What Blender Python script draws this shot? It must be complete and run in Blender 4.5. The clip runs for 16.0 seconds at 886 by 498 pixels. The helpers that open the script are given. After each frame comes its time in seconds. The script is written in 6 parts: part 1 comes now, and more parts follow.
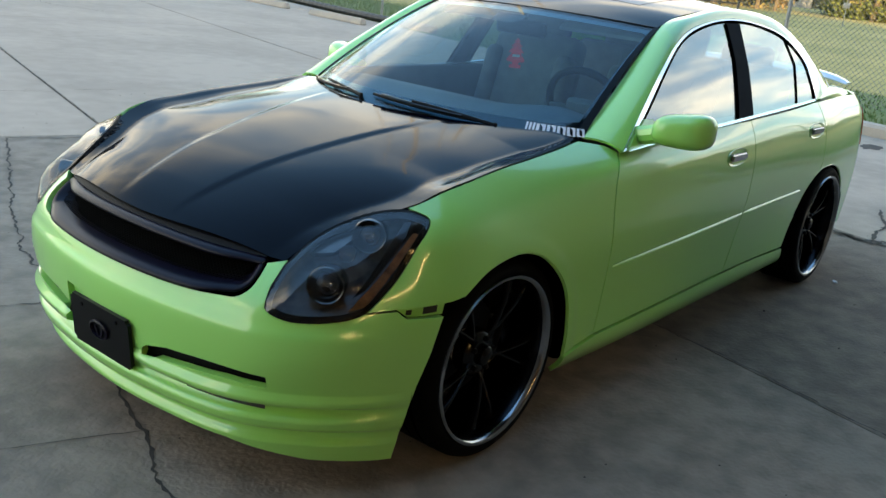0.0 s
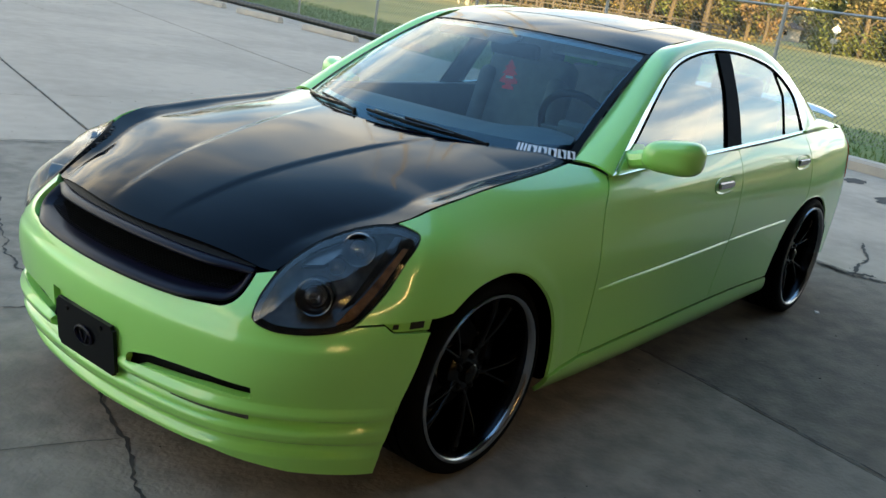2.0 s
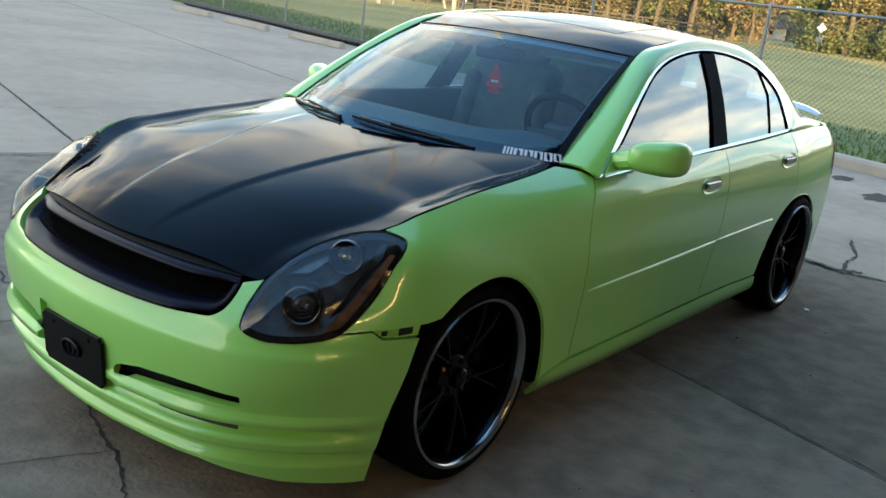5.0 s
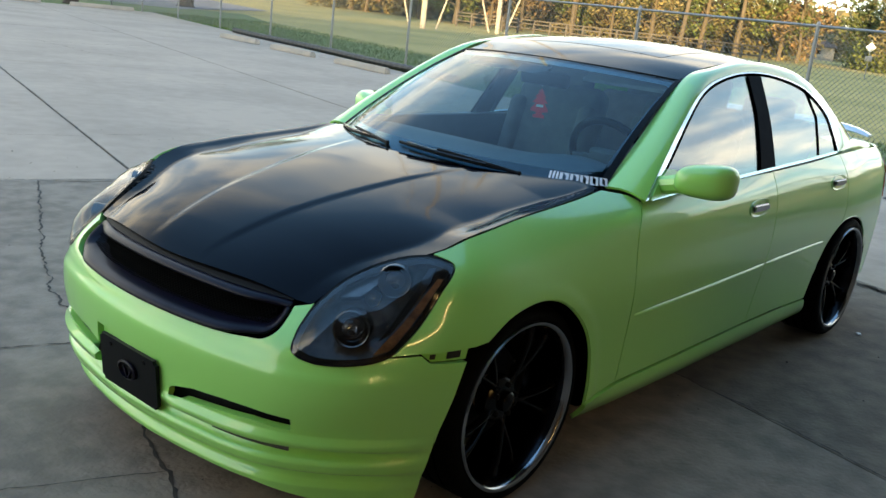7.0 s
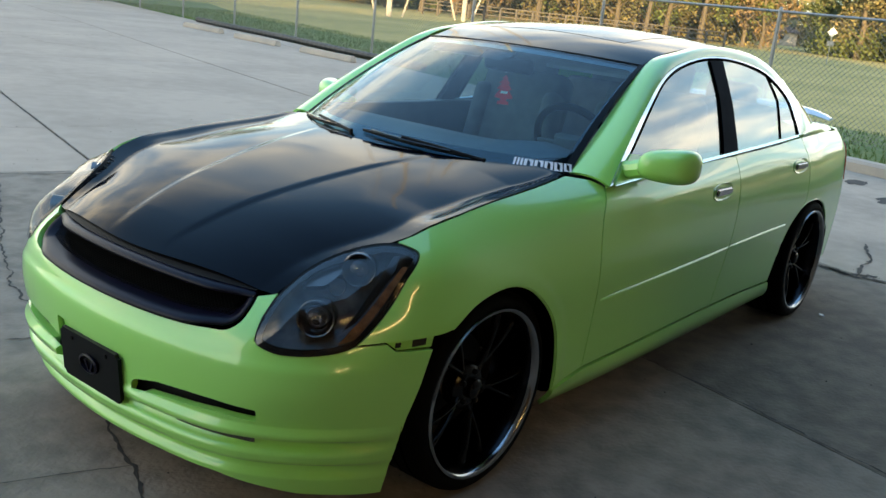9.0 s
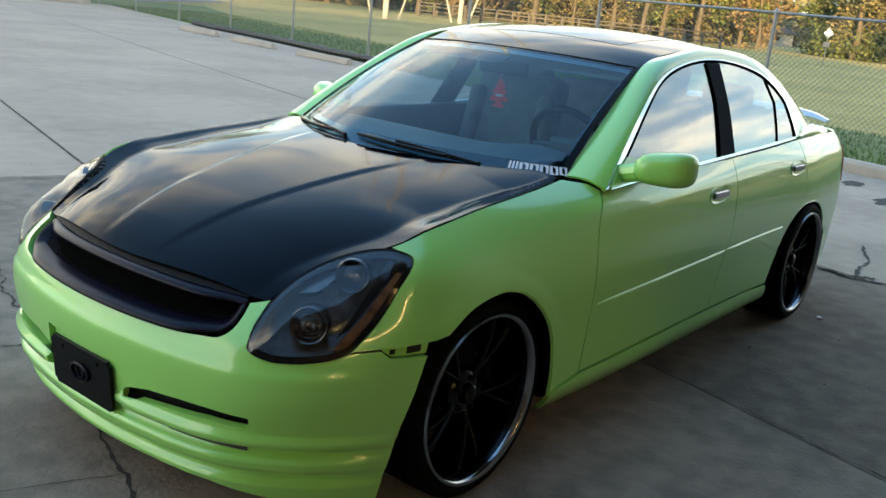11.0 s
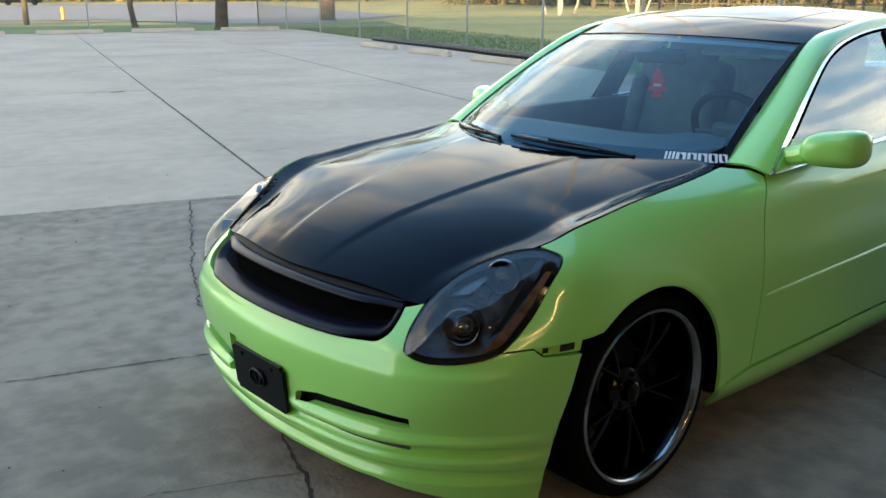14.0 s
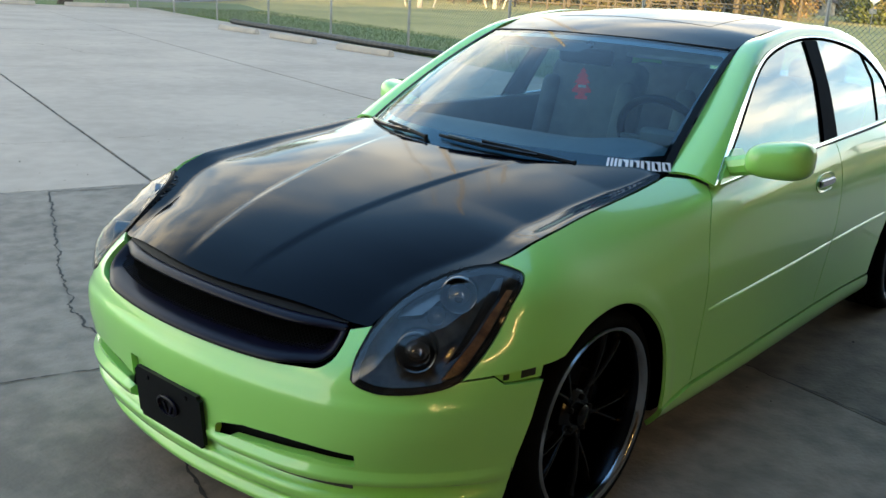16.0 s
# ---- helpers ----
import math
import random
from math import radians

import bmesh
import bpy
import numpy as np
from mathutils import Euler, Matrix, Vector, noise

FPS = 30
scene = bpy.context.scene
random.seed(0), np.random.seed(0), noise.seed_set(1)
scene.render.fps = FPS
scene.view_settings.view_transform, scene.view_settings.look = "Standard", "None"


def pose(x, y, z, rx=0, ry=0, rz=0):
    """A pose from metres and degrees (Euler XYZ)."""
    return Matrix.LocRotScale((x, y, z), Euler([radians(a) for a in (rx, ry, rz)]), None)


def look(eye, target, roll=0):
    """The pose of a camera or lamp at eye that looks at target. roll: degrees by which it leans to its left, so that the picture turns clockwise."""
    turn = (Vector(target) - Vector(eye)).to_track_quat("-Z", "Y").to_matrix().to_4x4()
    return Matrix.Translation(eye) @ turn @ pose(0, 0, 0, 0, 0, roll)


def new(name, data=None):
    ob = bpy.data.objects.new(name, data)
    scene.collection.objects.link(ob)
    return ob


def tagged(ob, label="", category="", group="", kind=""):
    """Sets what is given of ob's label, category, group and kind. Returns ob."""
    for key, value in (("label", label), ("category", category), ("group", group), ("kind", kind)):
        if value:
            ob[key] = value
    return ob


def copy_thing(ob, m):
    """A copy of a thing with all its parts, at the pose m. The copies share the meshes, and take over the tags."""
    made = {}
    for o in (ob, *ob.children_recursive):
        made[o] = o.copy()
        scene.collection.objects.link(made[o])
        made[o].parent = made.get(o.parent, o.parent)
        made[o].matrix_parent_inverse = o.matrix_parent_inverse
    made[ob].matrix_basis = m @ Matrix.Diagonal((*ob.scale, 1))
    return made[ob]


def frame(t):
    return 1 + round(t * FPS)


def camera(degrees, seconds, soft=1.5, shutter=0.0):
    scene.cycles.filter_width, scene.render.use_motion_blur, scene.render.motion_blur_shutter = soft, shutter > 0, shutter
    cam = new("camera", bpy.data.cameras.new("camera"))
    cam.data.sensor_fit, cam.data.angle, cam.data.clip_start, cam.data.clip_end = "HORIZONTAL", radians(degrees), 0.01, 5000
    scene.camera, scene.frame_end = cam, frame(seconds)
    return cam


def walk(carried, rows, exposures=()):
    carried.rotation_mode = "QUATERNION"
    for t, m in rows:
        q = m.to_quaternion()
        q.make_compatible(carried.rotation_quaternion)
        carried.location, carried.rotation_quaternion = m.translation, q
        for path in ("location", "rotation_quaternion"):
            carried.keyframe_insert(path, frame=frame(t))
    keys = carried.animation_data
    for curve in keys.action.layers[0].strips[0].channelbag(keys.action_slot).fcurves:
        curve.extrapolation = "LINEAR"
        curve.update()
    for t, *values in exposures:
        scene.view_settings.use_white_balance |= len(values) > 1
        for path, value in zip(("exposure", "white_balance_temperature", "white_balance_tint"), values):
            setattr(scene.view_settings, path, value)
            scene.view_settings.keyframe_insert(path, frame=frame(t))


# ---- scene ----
# ---- camera ----
cam = camera(51.3, 16.0)
PATH = [
    (0, (-2.187, -2.291, 1.488), (-0.686, -1.113, 0.889), 6.2),
    (0.5, (-2.194, -2.29, 1.486), (-0.69, -1.117, 0.882), 6.9),
    (1, (-2.203, -2.292, 1.484), (-0.703, -1.109, 0.893), 7.6),
    (1.5, (-2.208, -2.288, 1.483), (-0.703, -1.102, 0.911), 8.3),
    (2, (-2.205, -2.288, 1.481), (-0.675, -1.124, 0.926), 8.4),
    (2.5, (-2.198, -2.292, 1.484), (-0.647, -1.153, 0.94), 8.2),
    (3, (-2.199, -2.294, 1.484), (-0.647, -1.153, 0.945), 8.0),
    (3.5, (-2.195, -2.295, 1.482), (-0.648, -1.146, 0.945), 7.7),
    (6, (-2.195, -2.296, 1.485), (-0.663, -1.135, 0.933), 7.0),
    (6.5, (-2.219, -2.302, 1.49), (-0.729, -1.079, 0.955), 6.8),
    (7, (-2.223, -2.304, 1.493), (-0.735, -1.067, 0.987), 6.5),
    (7.5, (-2.204, -2.299, 1.49), (-0.661, -1.131, 0.986), 6.5),
    (8, (-2.207, -2.309, 1.492), (-0.671, -1.134, 0.981), 6.2),
    (8.5, (-2.207, -2.31, 1.489), (-0.68, -1.129, 0.966), 6.2),
    (11, (-2.18, -2.299, 1.492), (-0.649, -1.121, 0.974), 6.0),
    (11.5, (-2.162, -2.294, 1.491), (-0.629, -1.118, 0.974), 5.9),
    (12, (-2.174, -2.301, 1.489), (-0.652, -1.115, 0.964), 5.8),
    (12.5, (-2.182, -2.313, 1.494), (-0.675, -1.113, 0.954), 4.9),
    (13, (-2.161, -2.319, 1.495), (-0.683, -1.086, 0.953), 3.4),
    (13.5, (-2.133, -2.36, 1.503), (-0.761, -1.008, 0.966), 0.8),
    (14, (-2.122, -2.392, 1.506), (-0.875, -0.924, 0.967), -0.1),
    (14.5, (-2.118, -2.385, 1.497), (-0.83, -0.965, 0.929), 0.7),
    (15, (-2.141, -2.305, 1.495), (-0.713, -1.012, 0.959), 2.7),
    (15.5, (-2.176, -2.14, 1.503), (-0.673, -0.921, 0.999), 2.9),
    (16, (-2.12, -2.023, 1.49), (-0.651, -0.783, 0.939), 3.1),
]
walk(cam, [(t, look(eye, target, roll)) for t, eye, target, roll in PATH], [(0.0, 2.54, 7300, -1), (2.5, 2.44, 7300, -1), (12.5, 2.44, 7300, -1), (14.0, 2.60, 7300, -1), (16.0, 2.58, 7300, -1)])

# ---- sky and sun: a low evening sun behind a long building ----
from mathutils import geometry

SUN_DIR = Vector((-0.87, -0.49, 0.095)).normalized()
SKY = 0.11
world = bpy.data.worlds.new("evening_sky")
scene.world = world
world.use_nodes = True


def build_sky():
    nt = world.node_tree
    n, l = nt.nodes, nt.links
    n.clear()
    out, bg = n.new("ShaderNodeOutputWorld"), n.new("ShaderNodeBackground")
    sky = n.new("ShaderNodeTexSky")
    sky.sky_type, sky.sun_disc = "NISHITA", False
    sky.sun_elevation = math.asin(SUN_DIR.z) + radians(6)
    sky.sun_rotation = math.atan2(SUN_DIR.x, SUN_DIR.y)
    sky.air_density, sky.dust_density, sky.ozone_density = 1.0, 0.5, 2.8
    co = n.new("ShaderNodeTexCoord")
    sep = n.new("ShaderNodeSeparateXYZ")
    l.new(co.outputs["Generated"], sep.inputs[0])
    up = n.new("ShaderNodeMath")
    up.operation = "MAXIMUM"
    up.inputs[1].default_value = 0.0
    l.new(sep.outputs["Z"], up.inputs[0])
    lift = n.new("ShaderNodeMath")
    lift.operation = "ADD"
    lift.inputs[1].default_value = 0.16
    l.new(up.outputs[0], lift.inputs[0])
    flat = n.new("ShaderNodeVectorMath")
    flat.operation = "DIVIDE"
    l.new(co.outputs["Generated"], flat.inputs[0])
    l.new(lift.outputs[0], flat.inputs[1])
    noise_t = n.new("ShaderNodeTexNoise")
    noise_t.noise_dimensions = "4D"
    noise_t.inputs["W"].default_value = 1.3
    noise_t.inputs["Scale"].default_value = 0.85
    noise_t.inputs["Detail"].default_value = 6
    noise_t.inputs["Roughness"].default_value = 0.55
    l.new(flat.outputs[0], noise_t.inputs["Vector"])
    ramp = n.new("ShaderNodeValToRGB")
    ramp.color_ramp.elements[0].position, ramp.color_ramp.elements[1].position = 0.385, 0.59
    l.new(noise_t.outputs["Fac"], ramp.inputs[0])
    tone = n.new("ShaderNodeTexNoise")
    tone.inputs["Scale"].default_value = 3.6
    tone.inputs["Detail"].default_value = 3
    l.new(flat.outputs[0], tone.inputs["Vector"])
    cloud = n.new("ShaderNodeValToRGB")
    cloud.color_ramp.elements[0].position, cloud.color_ramp.elements[1].position = 0.41, 0.59
    cloud.color_ramp.elements[0].color = (2.6, 3.0, 3.9, 1)
    cloud.color_ramp.elements[1].color = (7.8, 6.8, 6.0, 1)
    l.new(tone.outputs["Fac"], cloud.inputs[0])
    # cloud banks lie low; overhead it is clear
    high = n.new("ShaderNodeMapRange")
    high.interpolation_type = "SMOOTHSTEP"
    high.inputs["From Min"].default_value, high.inputs["From Max"].default_value = 0.40, 0.60
    high.inputs["To Min"].default_value, high.inputs["To Max"].default_value = 1.0, 0.0
    l.new(sep.outputs["Z"], high.inputs["Value"])
    cover = n.new("ShaderNodeMath")
    cover.operation = "MULTIPLY"
    l.new(ramp.outputs["Color"], cover.inputs[0])
    l.new(high.outputs[0], cover.inputs[1])
    mix = n.new("ShaderNodeMix")
    mix.data_type = "RGBA"
    l.new(cover.outputs[0], mix.inputs["Factor"])
    # a thin pale blue veil towards the zenith
    veil, thin = n.new("ShaderNodeMix"), n.new("ShaderNodeMapRange")
    veil.data_type = "RGBA"
    thin.interpolation_type = "SMOOTHSTEP"
    thin.inputs["From Min"].default_value, thin.inputs["From Max"].default_value = 0.40, 0.90
    thin.inputs["To Min"].default_value, thin.inputs["To Max"].default_value = 0.0, 0.32
    l.new(sep.outputs["Z"], thin.inputs["Value"])
    l.new(thin.outputs[0], veil.inputs["Factor"])
    l.new(sky.outputs["Color"], veil.inputs["A"])
    veil.inputs["B"].default_value = (1.3, 2.9, 6.2, 1)
    l.new(veil.outputs["Result"], mix.inputs["A"])
    l.new(cloud.outputs["Color"], mix.inputs["B"])
    l.new(mix.outputs["Result"], bg.inputs["Color"])
    bg.inputs["Strength"].default_value = SKY
    l.new(bg.outputs[0], out.inputs[0])


build_sky()
sun_data = bpy.data.lights.new("sun", "SUN")
sun_data.energy, sun_data.angle, sun_data.color = 4.0, radians(0.6), (1.0, 0.70, 0.36)
sun = new("sun", sun_data)
sun.matrix_world = look(SUN_DIR * 50, (0, 0, 0))


# ---- materials ----
def material(name, base=(0.5, 0.5, 0.5), rough=0.5, metal=0.0, coat=0.0, spec=0.5, vary=0.0, scale=8.0, bump=0.0, bump_scale=60.0,
             other=None, island=False, coat_rough=0.03, rough_vary=0.0, detail=6, fine=0.35):
    """A principled surface; vary mixes base towards other by noise at two scales."""
    m = bpy.data.materials.new(name)
    m.use_nodes = True
    nt = m.node_tree
    p = nt.nodes["Principled BSDF"]
    p.inputs["Base Color"].default_value = (*base, 1)
    p.inputs["Roughness"].default_value = rough
    p.inputs["Metallic"].default_value = metal
    p.inputs["Coat Weight"].default_value = coat
    p.inputs["Coat Roughness"].default_value = coat_rough
    p.inputs["Specular IOR Level"].default_value = spec
    co = nt.nodes.new("ShaderNodeTexCoord")
    vec = co.outputs["Object"]
    if vary or island:
        ramp = nt.nodes.new("ShaderNodeMix")
        ramp.data_type = "RGBA"
        ramp.inputs["A"].default_value = (*base, 1)
        ramp.inputs["B"].default_value = (*(other or [c * 0.6 for c in base]), 1)
        if island:
            geo = nt.nodes.new("ShaderNodeNewGeometry")
            src = geo.outputs["Random Per Island"]
        else:
            a, b = nt.nodes.new("ShaderNodeTexNoise"), nt.nodes.new("ShaderNodeTexNoise")
            for tex, sc in ((a, scale), (b, scale * 9)):
                tex.inputs["Scale"].default_value = sc
                tex.inputs["Detail"].default_value = detail
                nt.links.new(vec, tex.inputs["Vector"])
            add = nt.nodes.new("ShaderNodeMath")
            add.operation = "MULTIPLY_ADD"
            add.inputs[1].default_value, add.inputs[2].default_value = fine, -0.5 * fine
            nt.links.new(b.outputs["Fac"], add.inputs[0])
            both = nt.nodes.new("ShaderNodeMath")
            both.operation = "ADD"
            nt.links.new(a.outputs["Fac"], both.inputs[0])
            nt.links.new(add.outputs[0], both.inputs[1])
            span = nt.nodes.new("ShaderNodeMapRange")
            span.inputs["From Min"].default_value, span.inputs["From Max"].default_value = 0.35, 0.68
            span.inputs["To Max"].default_value = vary
            nt.links.new(both.outputs[0], span.inputs["Value"])
            src = span.outputs[0]
            if rough_vary:
                rr = nt.nodes.new("ShaderNodeMapRange")
                rr.inputs["To Min"].default_value, rr.inputs["To Max"].default_value = rough, rough + rough_vary
                nt.links.new(both.outputs[0], rr.inputs["Value"])
                nt.links.new(rr.outputs[0], p.inputs["Roughness"])
        nt.links.new(src, ramp.inputs["Factor"])
        nt.links.new(ramp.outputs["Result"], p.inputs["Base Color"])
    if bump:
        nb, bn = nt.nodes.new("ShaderNodeTexNoise"), nt.nodes.new("ShaderNodeBump")
        nb.inputs["Scale"].default_value, nb.inputs["Detail"].default_value = bump_scale, 5
        bn.inputs["Strength"].default_value, bn.inputs["Distance"].default_value = bump, 0.01
        nt.links.new(vec, nb.inputs["Vector"])
        nt.links.new(nb.outputs["Fac"], bn.inputs["Height"])
        nt.links.new(bn.outputs[0], p.inputs["Normal"])
    return m


def thin_glass(name, tint, low=0.045, power=5.0, gloss_rough=0.0):
    """A single pane: tinted see-through, with gloss that grows towards grazing views from either side."""
    m = bpy.data.materials.new(name)
    m.use_nodes = True
    nt = m.node_tree
    nt.nodes.clear()
    out, mix = nt.nodes.new("ShaderNodeOutputMaterial"), nt.nodes.new("ShaderNodeMixShader")
    clear, gloss, weight = nt.nodes.new("ShaderNodeBsdfTransparent"), nt.nodes.new("ShaderNodeBsdfGlossy"), nt.nodes.new("ShaderNodeLayerWeight")
    clear.inputs[0].default_value = (*tint, 1)
    gloss.inputs["Roughness"].default_value = gloss_rough
    weight.inputs["Blend"].default_value = 0.5
    curve, span = nt.nodes.new("ShaderNodeMath"), nt.nodes.new("ShaderNodeMapRange")
    curve.operation = "POWER"
    curve.inputs[1].default_value = power
    span.inputs["To Min"].default_value, span.inputs["To Max"].default_value = low, 1.0
    nt.links.new(weight.outputs["Facing"], curve.inputs[0])
    nt.links.new(curve.outputs[0], span.inputs["Value"])
    nt.links.new(span.outputs[0], mix.inputs[0])
    nt.links.new(clear.outputs[0], mix.inputs[1])
    nt.links.new(gloss.outputs[0], mix.inputs[2])
    nt.links.new(mix.outputs[0], out.inputs[0])
    return m


GREEN = material("lime_green_paint", (0.345, 0.735, 0.155), 0.30, coat=1.0, coat_rough=0.03, vary=0.12, scale=3.0, other=(0.32, 0.69, 0.14))
BLACK_WRAP = material("black_satin_wrap", (0.0006, 0.0008, 0.0032), 0.085, spec=0.11, vary=0.4, scale=4, other=(0.0011, 0.0014, 0.0048))
GLOSS_BLACK = material("gloss_black", (0.005, 0.005, 0.006), 0.10, coat=0.2, spec=0.4, vary=0.3, scale=30)
PLATE_BLACK = material("satin_black_plate", (0.002, 0.002, 0.0025), 0.35, spec=0.15, vary=0.4, scale=30, other=(0.004, 0.004, 0.0045))
GRILLE_PLUM = material("dark_plum_plastic", (0.004, 0.003, 0.010), 0.33, spec=0.16, vary=0.3, scale=30, other=(0.010, 0.008, 0.018))
MATT_BLACK = material("matt_black_plastic", (0.003, 0.003, 0.0035), 0.55, spec=0.15, bump=0.1, bump_scale=300, vary=0.4, scale=20, other=(0.006, 0.006, 0.006))
LINER = material("wheel_well_liner", (0.0012, 0.0012, 0.0012), 0.95, spec=0.0, vary=0.5, scale=12, other=(0.002, 0.002, 0.002))
RUBBER = material("tyre_rubber", (0.002, 0.002, 0.002), 0.75, spec=0.05, bump=0.15, bump_scale=200, vary=0.5, scale=15, other=(0.004, 0.0038, 0.0035))
CHROME = material("chrome", (0.62, 0.62, 0.64), 0.07, 1.0, vary=0.2, scale=25, other=(0.52, 0.52, 0.54))
LIP = material("polished_lip", (0.32, 0.32, 0.33), 0.16, 1.0, vary=0.4, scale=14, other=(0.24, 0.24, 0.25), bump=0.02, bump_scale=150)
BARREL = material("dark_chrome_barrel", (0.018, 0.018, 0.021), 0.2, 1.0, vary=0.5, scale=14, other=(0.012, 0.012, 0.013))
SPOKE = material("gloss_black_spoke", (0.0015, 0.0015, 0.0015), 0.2, coat=0.0, spec=0.25, vary=0.3, scale=30, other=(0.005, 0.005, 0.005))
IRON = material("brake_iron", (0.009, 0.009, 0.009), 0.5, 0.8, vary=0.6, scale=20, other=(0.006, 0.005, 0.005))
WIND_GLASS = thin_glass("windscreen_glass", (0.56, 0.83, 0.92), 0.058, 5.0)
SIDE_GLASS = thin_glass("tinted_side_glass", (0.50, 0.53, 0.53), 0.14, 3.0)
LENS_GLASS = thin_glass("smoked_lamp_lens", (0.72, 0.72, 0.72), 0.055, 4.6)
BULB_GLASS = thin_glass("projector_glass", (0.8, 0.8, 0.82), 0.09, 3.5)
LAMP_SILVER = material("lamp_reflector_silver", (0.22, 0.215, 0.21), 0.2, 1.0, vary=0.6, scale=40, other=(0.07, 0.068, 0.066))
LAMP_DARK = material("smoked_lamp_housing", (0.085, 0.082, 0.078), 0.2, vary=0.7, scale=26, other=(0.02, 0.02, 0.02))
AMBER = material("amber_reflector", (0.34, 0.14, 0.055), 0.2, vary=0.9, scale=24, other=(0.07, 0.022, 0.01))
PILLAR = material("satin_black_pillar", (0.065, 0.065, 0.068), 0.6, spec=0.0, vary=0.3, scale=20)
TAIL_RED = material("tail_lamp_red_amber", (0.50, 0.06, 0.02), 0.12, coat=1.0, vary=0.3, scale=20)
CLOTH = material("charcoal_upholstery", (0.14, 0.147, 0.155), 0.8, vary=0.5, scale=14, bump=0.2, bump_scale=250, other=(0.20, 0.21, 0.22))
DASH = material("charcoal_dashboard_vinyl", (0.085, 0.088, 0.092), 0.6, vary=0.4, scale=14, bump=0.2, bump_scale=300)
LINING = material("grey_headlining", (0.34, 0.34, 0.34), 0.9, vary=0.4, scale=14)
FRESH_RED = material("red_card", (0.92, 0.07, 0.09), 0.7, vary=0.3, scale=40)
DECAL = material("white_vinyl", (0.78, 0.78, 0.80), 0.45, vary=0.15, scale=60)
WHITE_PAINT = material("white_paint", (0.72, 0.73, 0.76), 0.25, coat=0.8, vary=0.15, scale=10)
MARK = material("worn_dark_cavity", (0.01, 0.012, 0.008), 0.7, vary=0.3, scale=60)
CONCRETE = material("weathered_concrete", (0.42, 0.322, 0.24), 0.85, fine=0.6, vary=0.85, scale=0.55, bump=0.25, bump_scale=45, other=(0.32, 0.245, 0.182))
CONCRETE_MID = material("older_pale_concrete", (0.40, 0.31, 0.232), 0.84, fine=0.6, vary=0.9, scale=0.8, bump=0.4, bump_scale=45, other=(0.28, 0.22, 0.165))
# older slab tone, with some of the near ground's shade mixed into the colour
CONCRETE_OLD_SHADED = material("older_grey_concrete_shaded", (0.275, 0.217, 0.163), 0.86, spec=0.3, fine=1.0, vary=0.9, scale=0.9, bump=0.5, bump_scale=45, other=(0.165, 0.13, 0.098))
# same concrete, darkened again to carry the shade on the camera's side
CONCRETE_SHADE = material("shade_darkened_concrete", (0.19, 0.15, 0.112), 0.82, spec=0.3, fine=1.0, vary=0.9, scale=0.9, bump=0.5, bump_scale=45, other=(0.11, 0.087, 0.065))
CRACK = material("crack_dirt", (0.035, 0.028, 0.022), 0.95, vary=0.5, scale=10, other=(0.07, 0.06, 0.05))
STOPPER = material("pale_cast_concrete", (0.44, 0.36, 0.28), 0.85, vary=0.7, scale=3, bump=0.3, bump_scale=30, other=(0.34, 0.29, 0.24))
PIPE = material("black_corrugated_plastic", (0.012, 0.012, 0.012), 0.5, vary=0.4, scale=6, other=(0.03, 0.03, 0.028))
GRASS = material("dry_lawn", (0.27, 0.225, 0.055), 0.95, vary=0.9, scale=0.16, fine=0.7, bump=0.5, bump_scale=9, other=(0.44, 0.33, 0.10))
LAWN = material("green_lawn", (0.065, 0.12, 0.022), 0.95, vary=0.9, scale=0.35, fine=0.8, bump=0.5, bump_scale=12, other=(0.15, 0.175, 0.045))
BLADE = material("grass_blades", (0.07, 0.13, 0.025), 0.8, island=True, other=(0.15, 0.18, 0.05))
ASPHALT = material("worn_asphalt", (0.17, 0.16, 0.165), 0.9, vary=0.6, scale=0.3, bump=0.2, bump_scale=30, other=(0.23, 0.21, 0.21))
GALV = material("galvanised_steel", (0.30, 0.30, 0.30), 0.45, 0.7, vary=0.5, scale=8, other=(0.22, 0.21, 0.20))
WIRE = material("fence_wire", (0.20, 0.19, 0.17), 0.6, 0.3)
BARK = material("bark", (0.075, 0.058, 0.042), 0.95, vary=0.7, scale=5, bump=0.8, bump_scale=25, other=(0.035, 0.028, 0.022))
PALE_BARK = material("pale_bark", (0.085, 0.068, 0.048), 0.9, vary=0.6, scale=3, bump=0.4, bump_scale=15, other=(0.05, 0.04, 0.028))
LEAF_GOLD = material("autumn_leaves", (0.17, 0.13, 0.055), 0.8, island=True, other=(0.07, 0.075, 0.03))
LEAF_RUST = material("rusty_leaves", (0.17, 0.105, 0.05), 0.8, island=True, other=(0.085, 0.065, 0.035))
LEAF_GREEN = material("dark_green_leaves", (0.05, 0.075, 0.02), 0.8, island=True, other=(0.10, 0.11, 0.03))
RAIL_WOOD = material("grey_rail_wood", (0.075, 0.065, 0.055), 0.9, vary=0.6, scale=3, other=(0.10, 0.085, 0.07))
ROOFING = material("brown_shingle", (0.10, 0.08, 0.07), 0.9, vary=0.5, scale=4, other=(0.06, 0.05, 0.045))
SIDING = material("cream_siding", (0.34, 0.31, 0.27), 0.8, vary=0.3, scale=2)
WALL = material("tan_metal_siding", (0.12, 0.105, 0.088), 0.7, vary=0.4, scale=0.6, bump=0.2, bump_scale=10)
HYDRANT = material("yellow_orange_paint", (0.60, 0.28, 0.06), 0.5, vary=0.4, scale=10)
TUBE_GLOW = material("warm_lamp_tube", (0.9, 0.7, 0.4), 0.4)
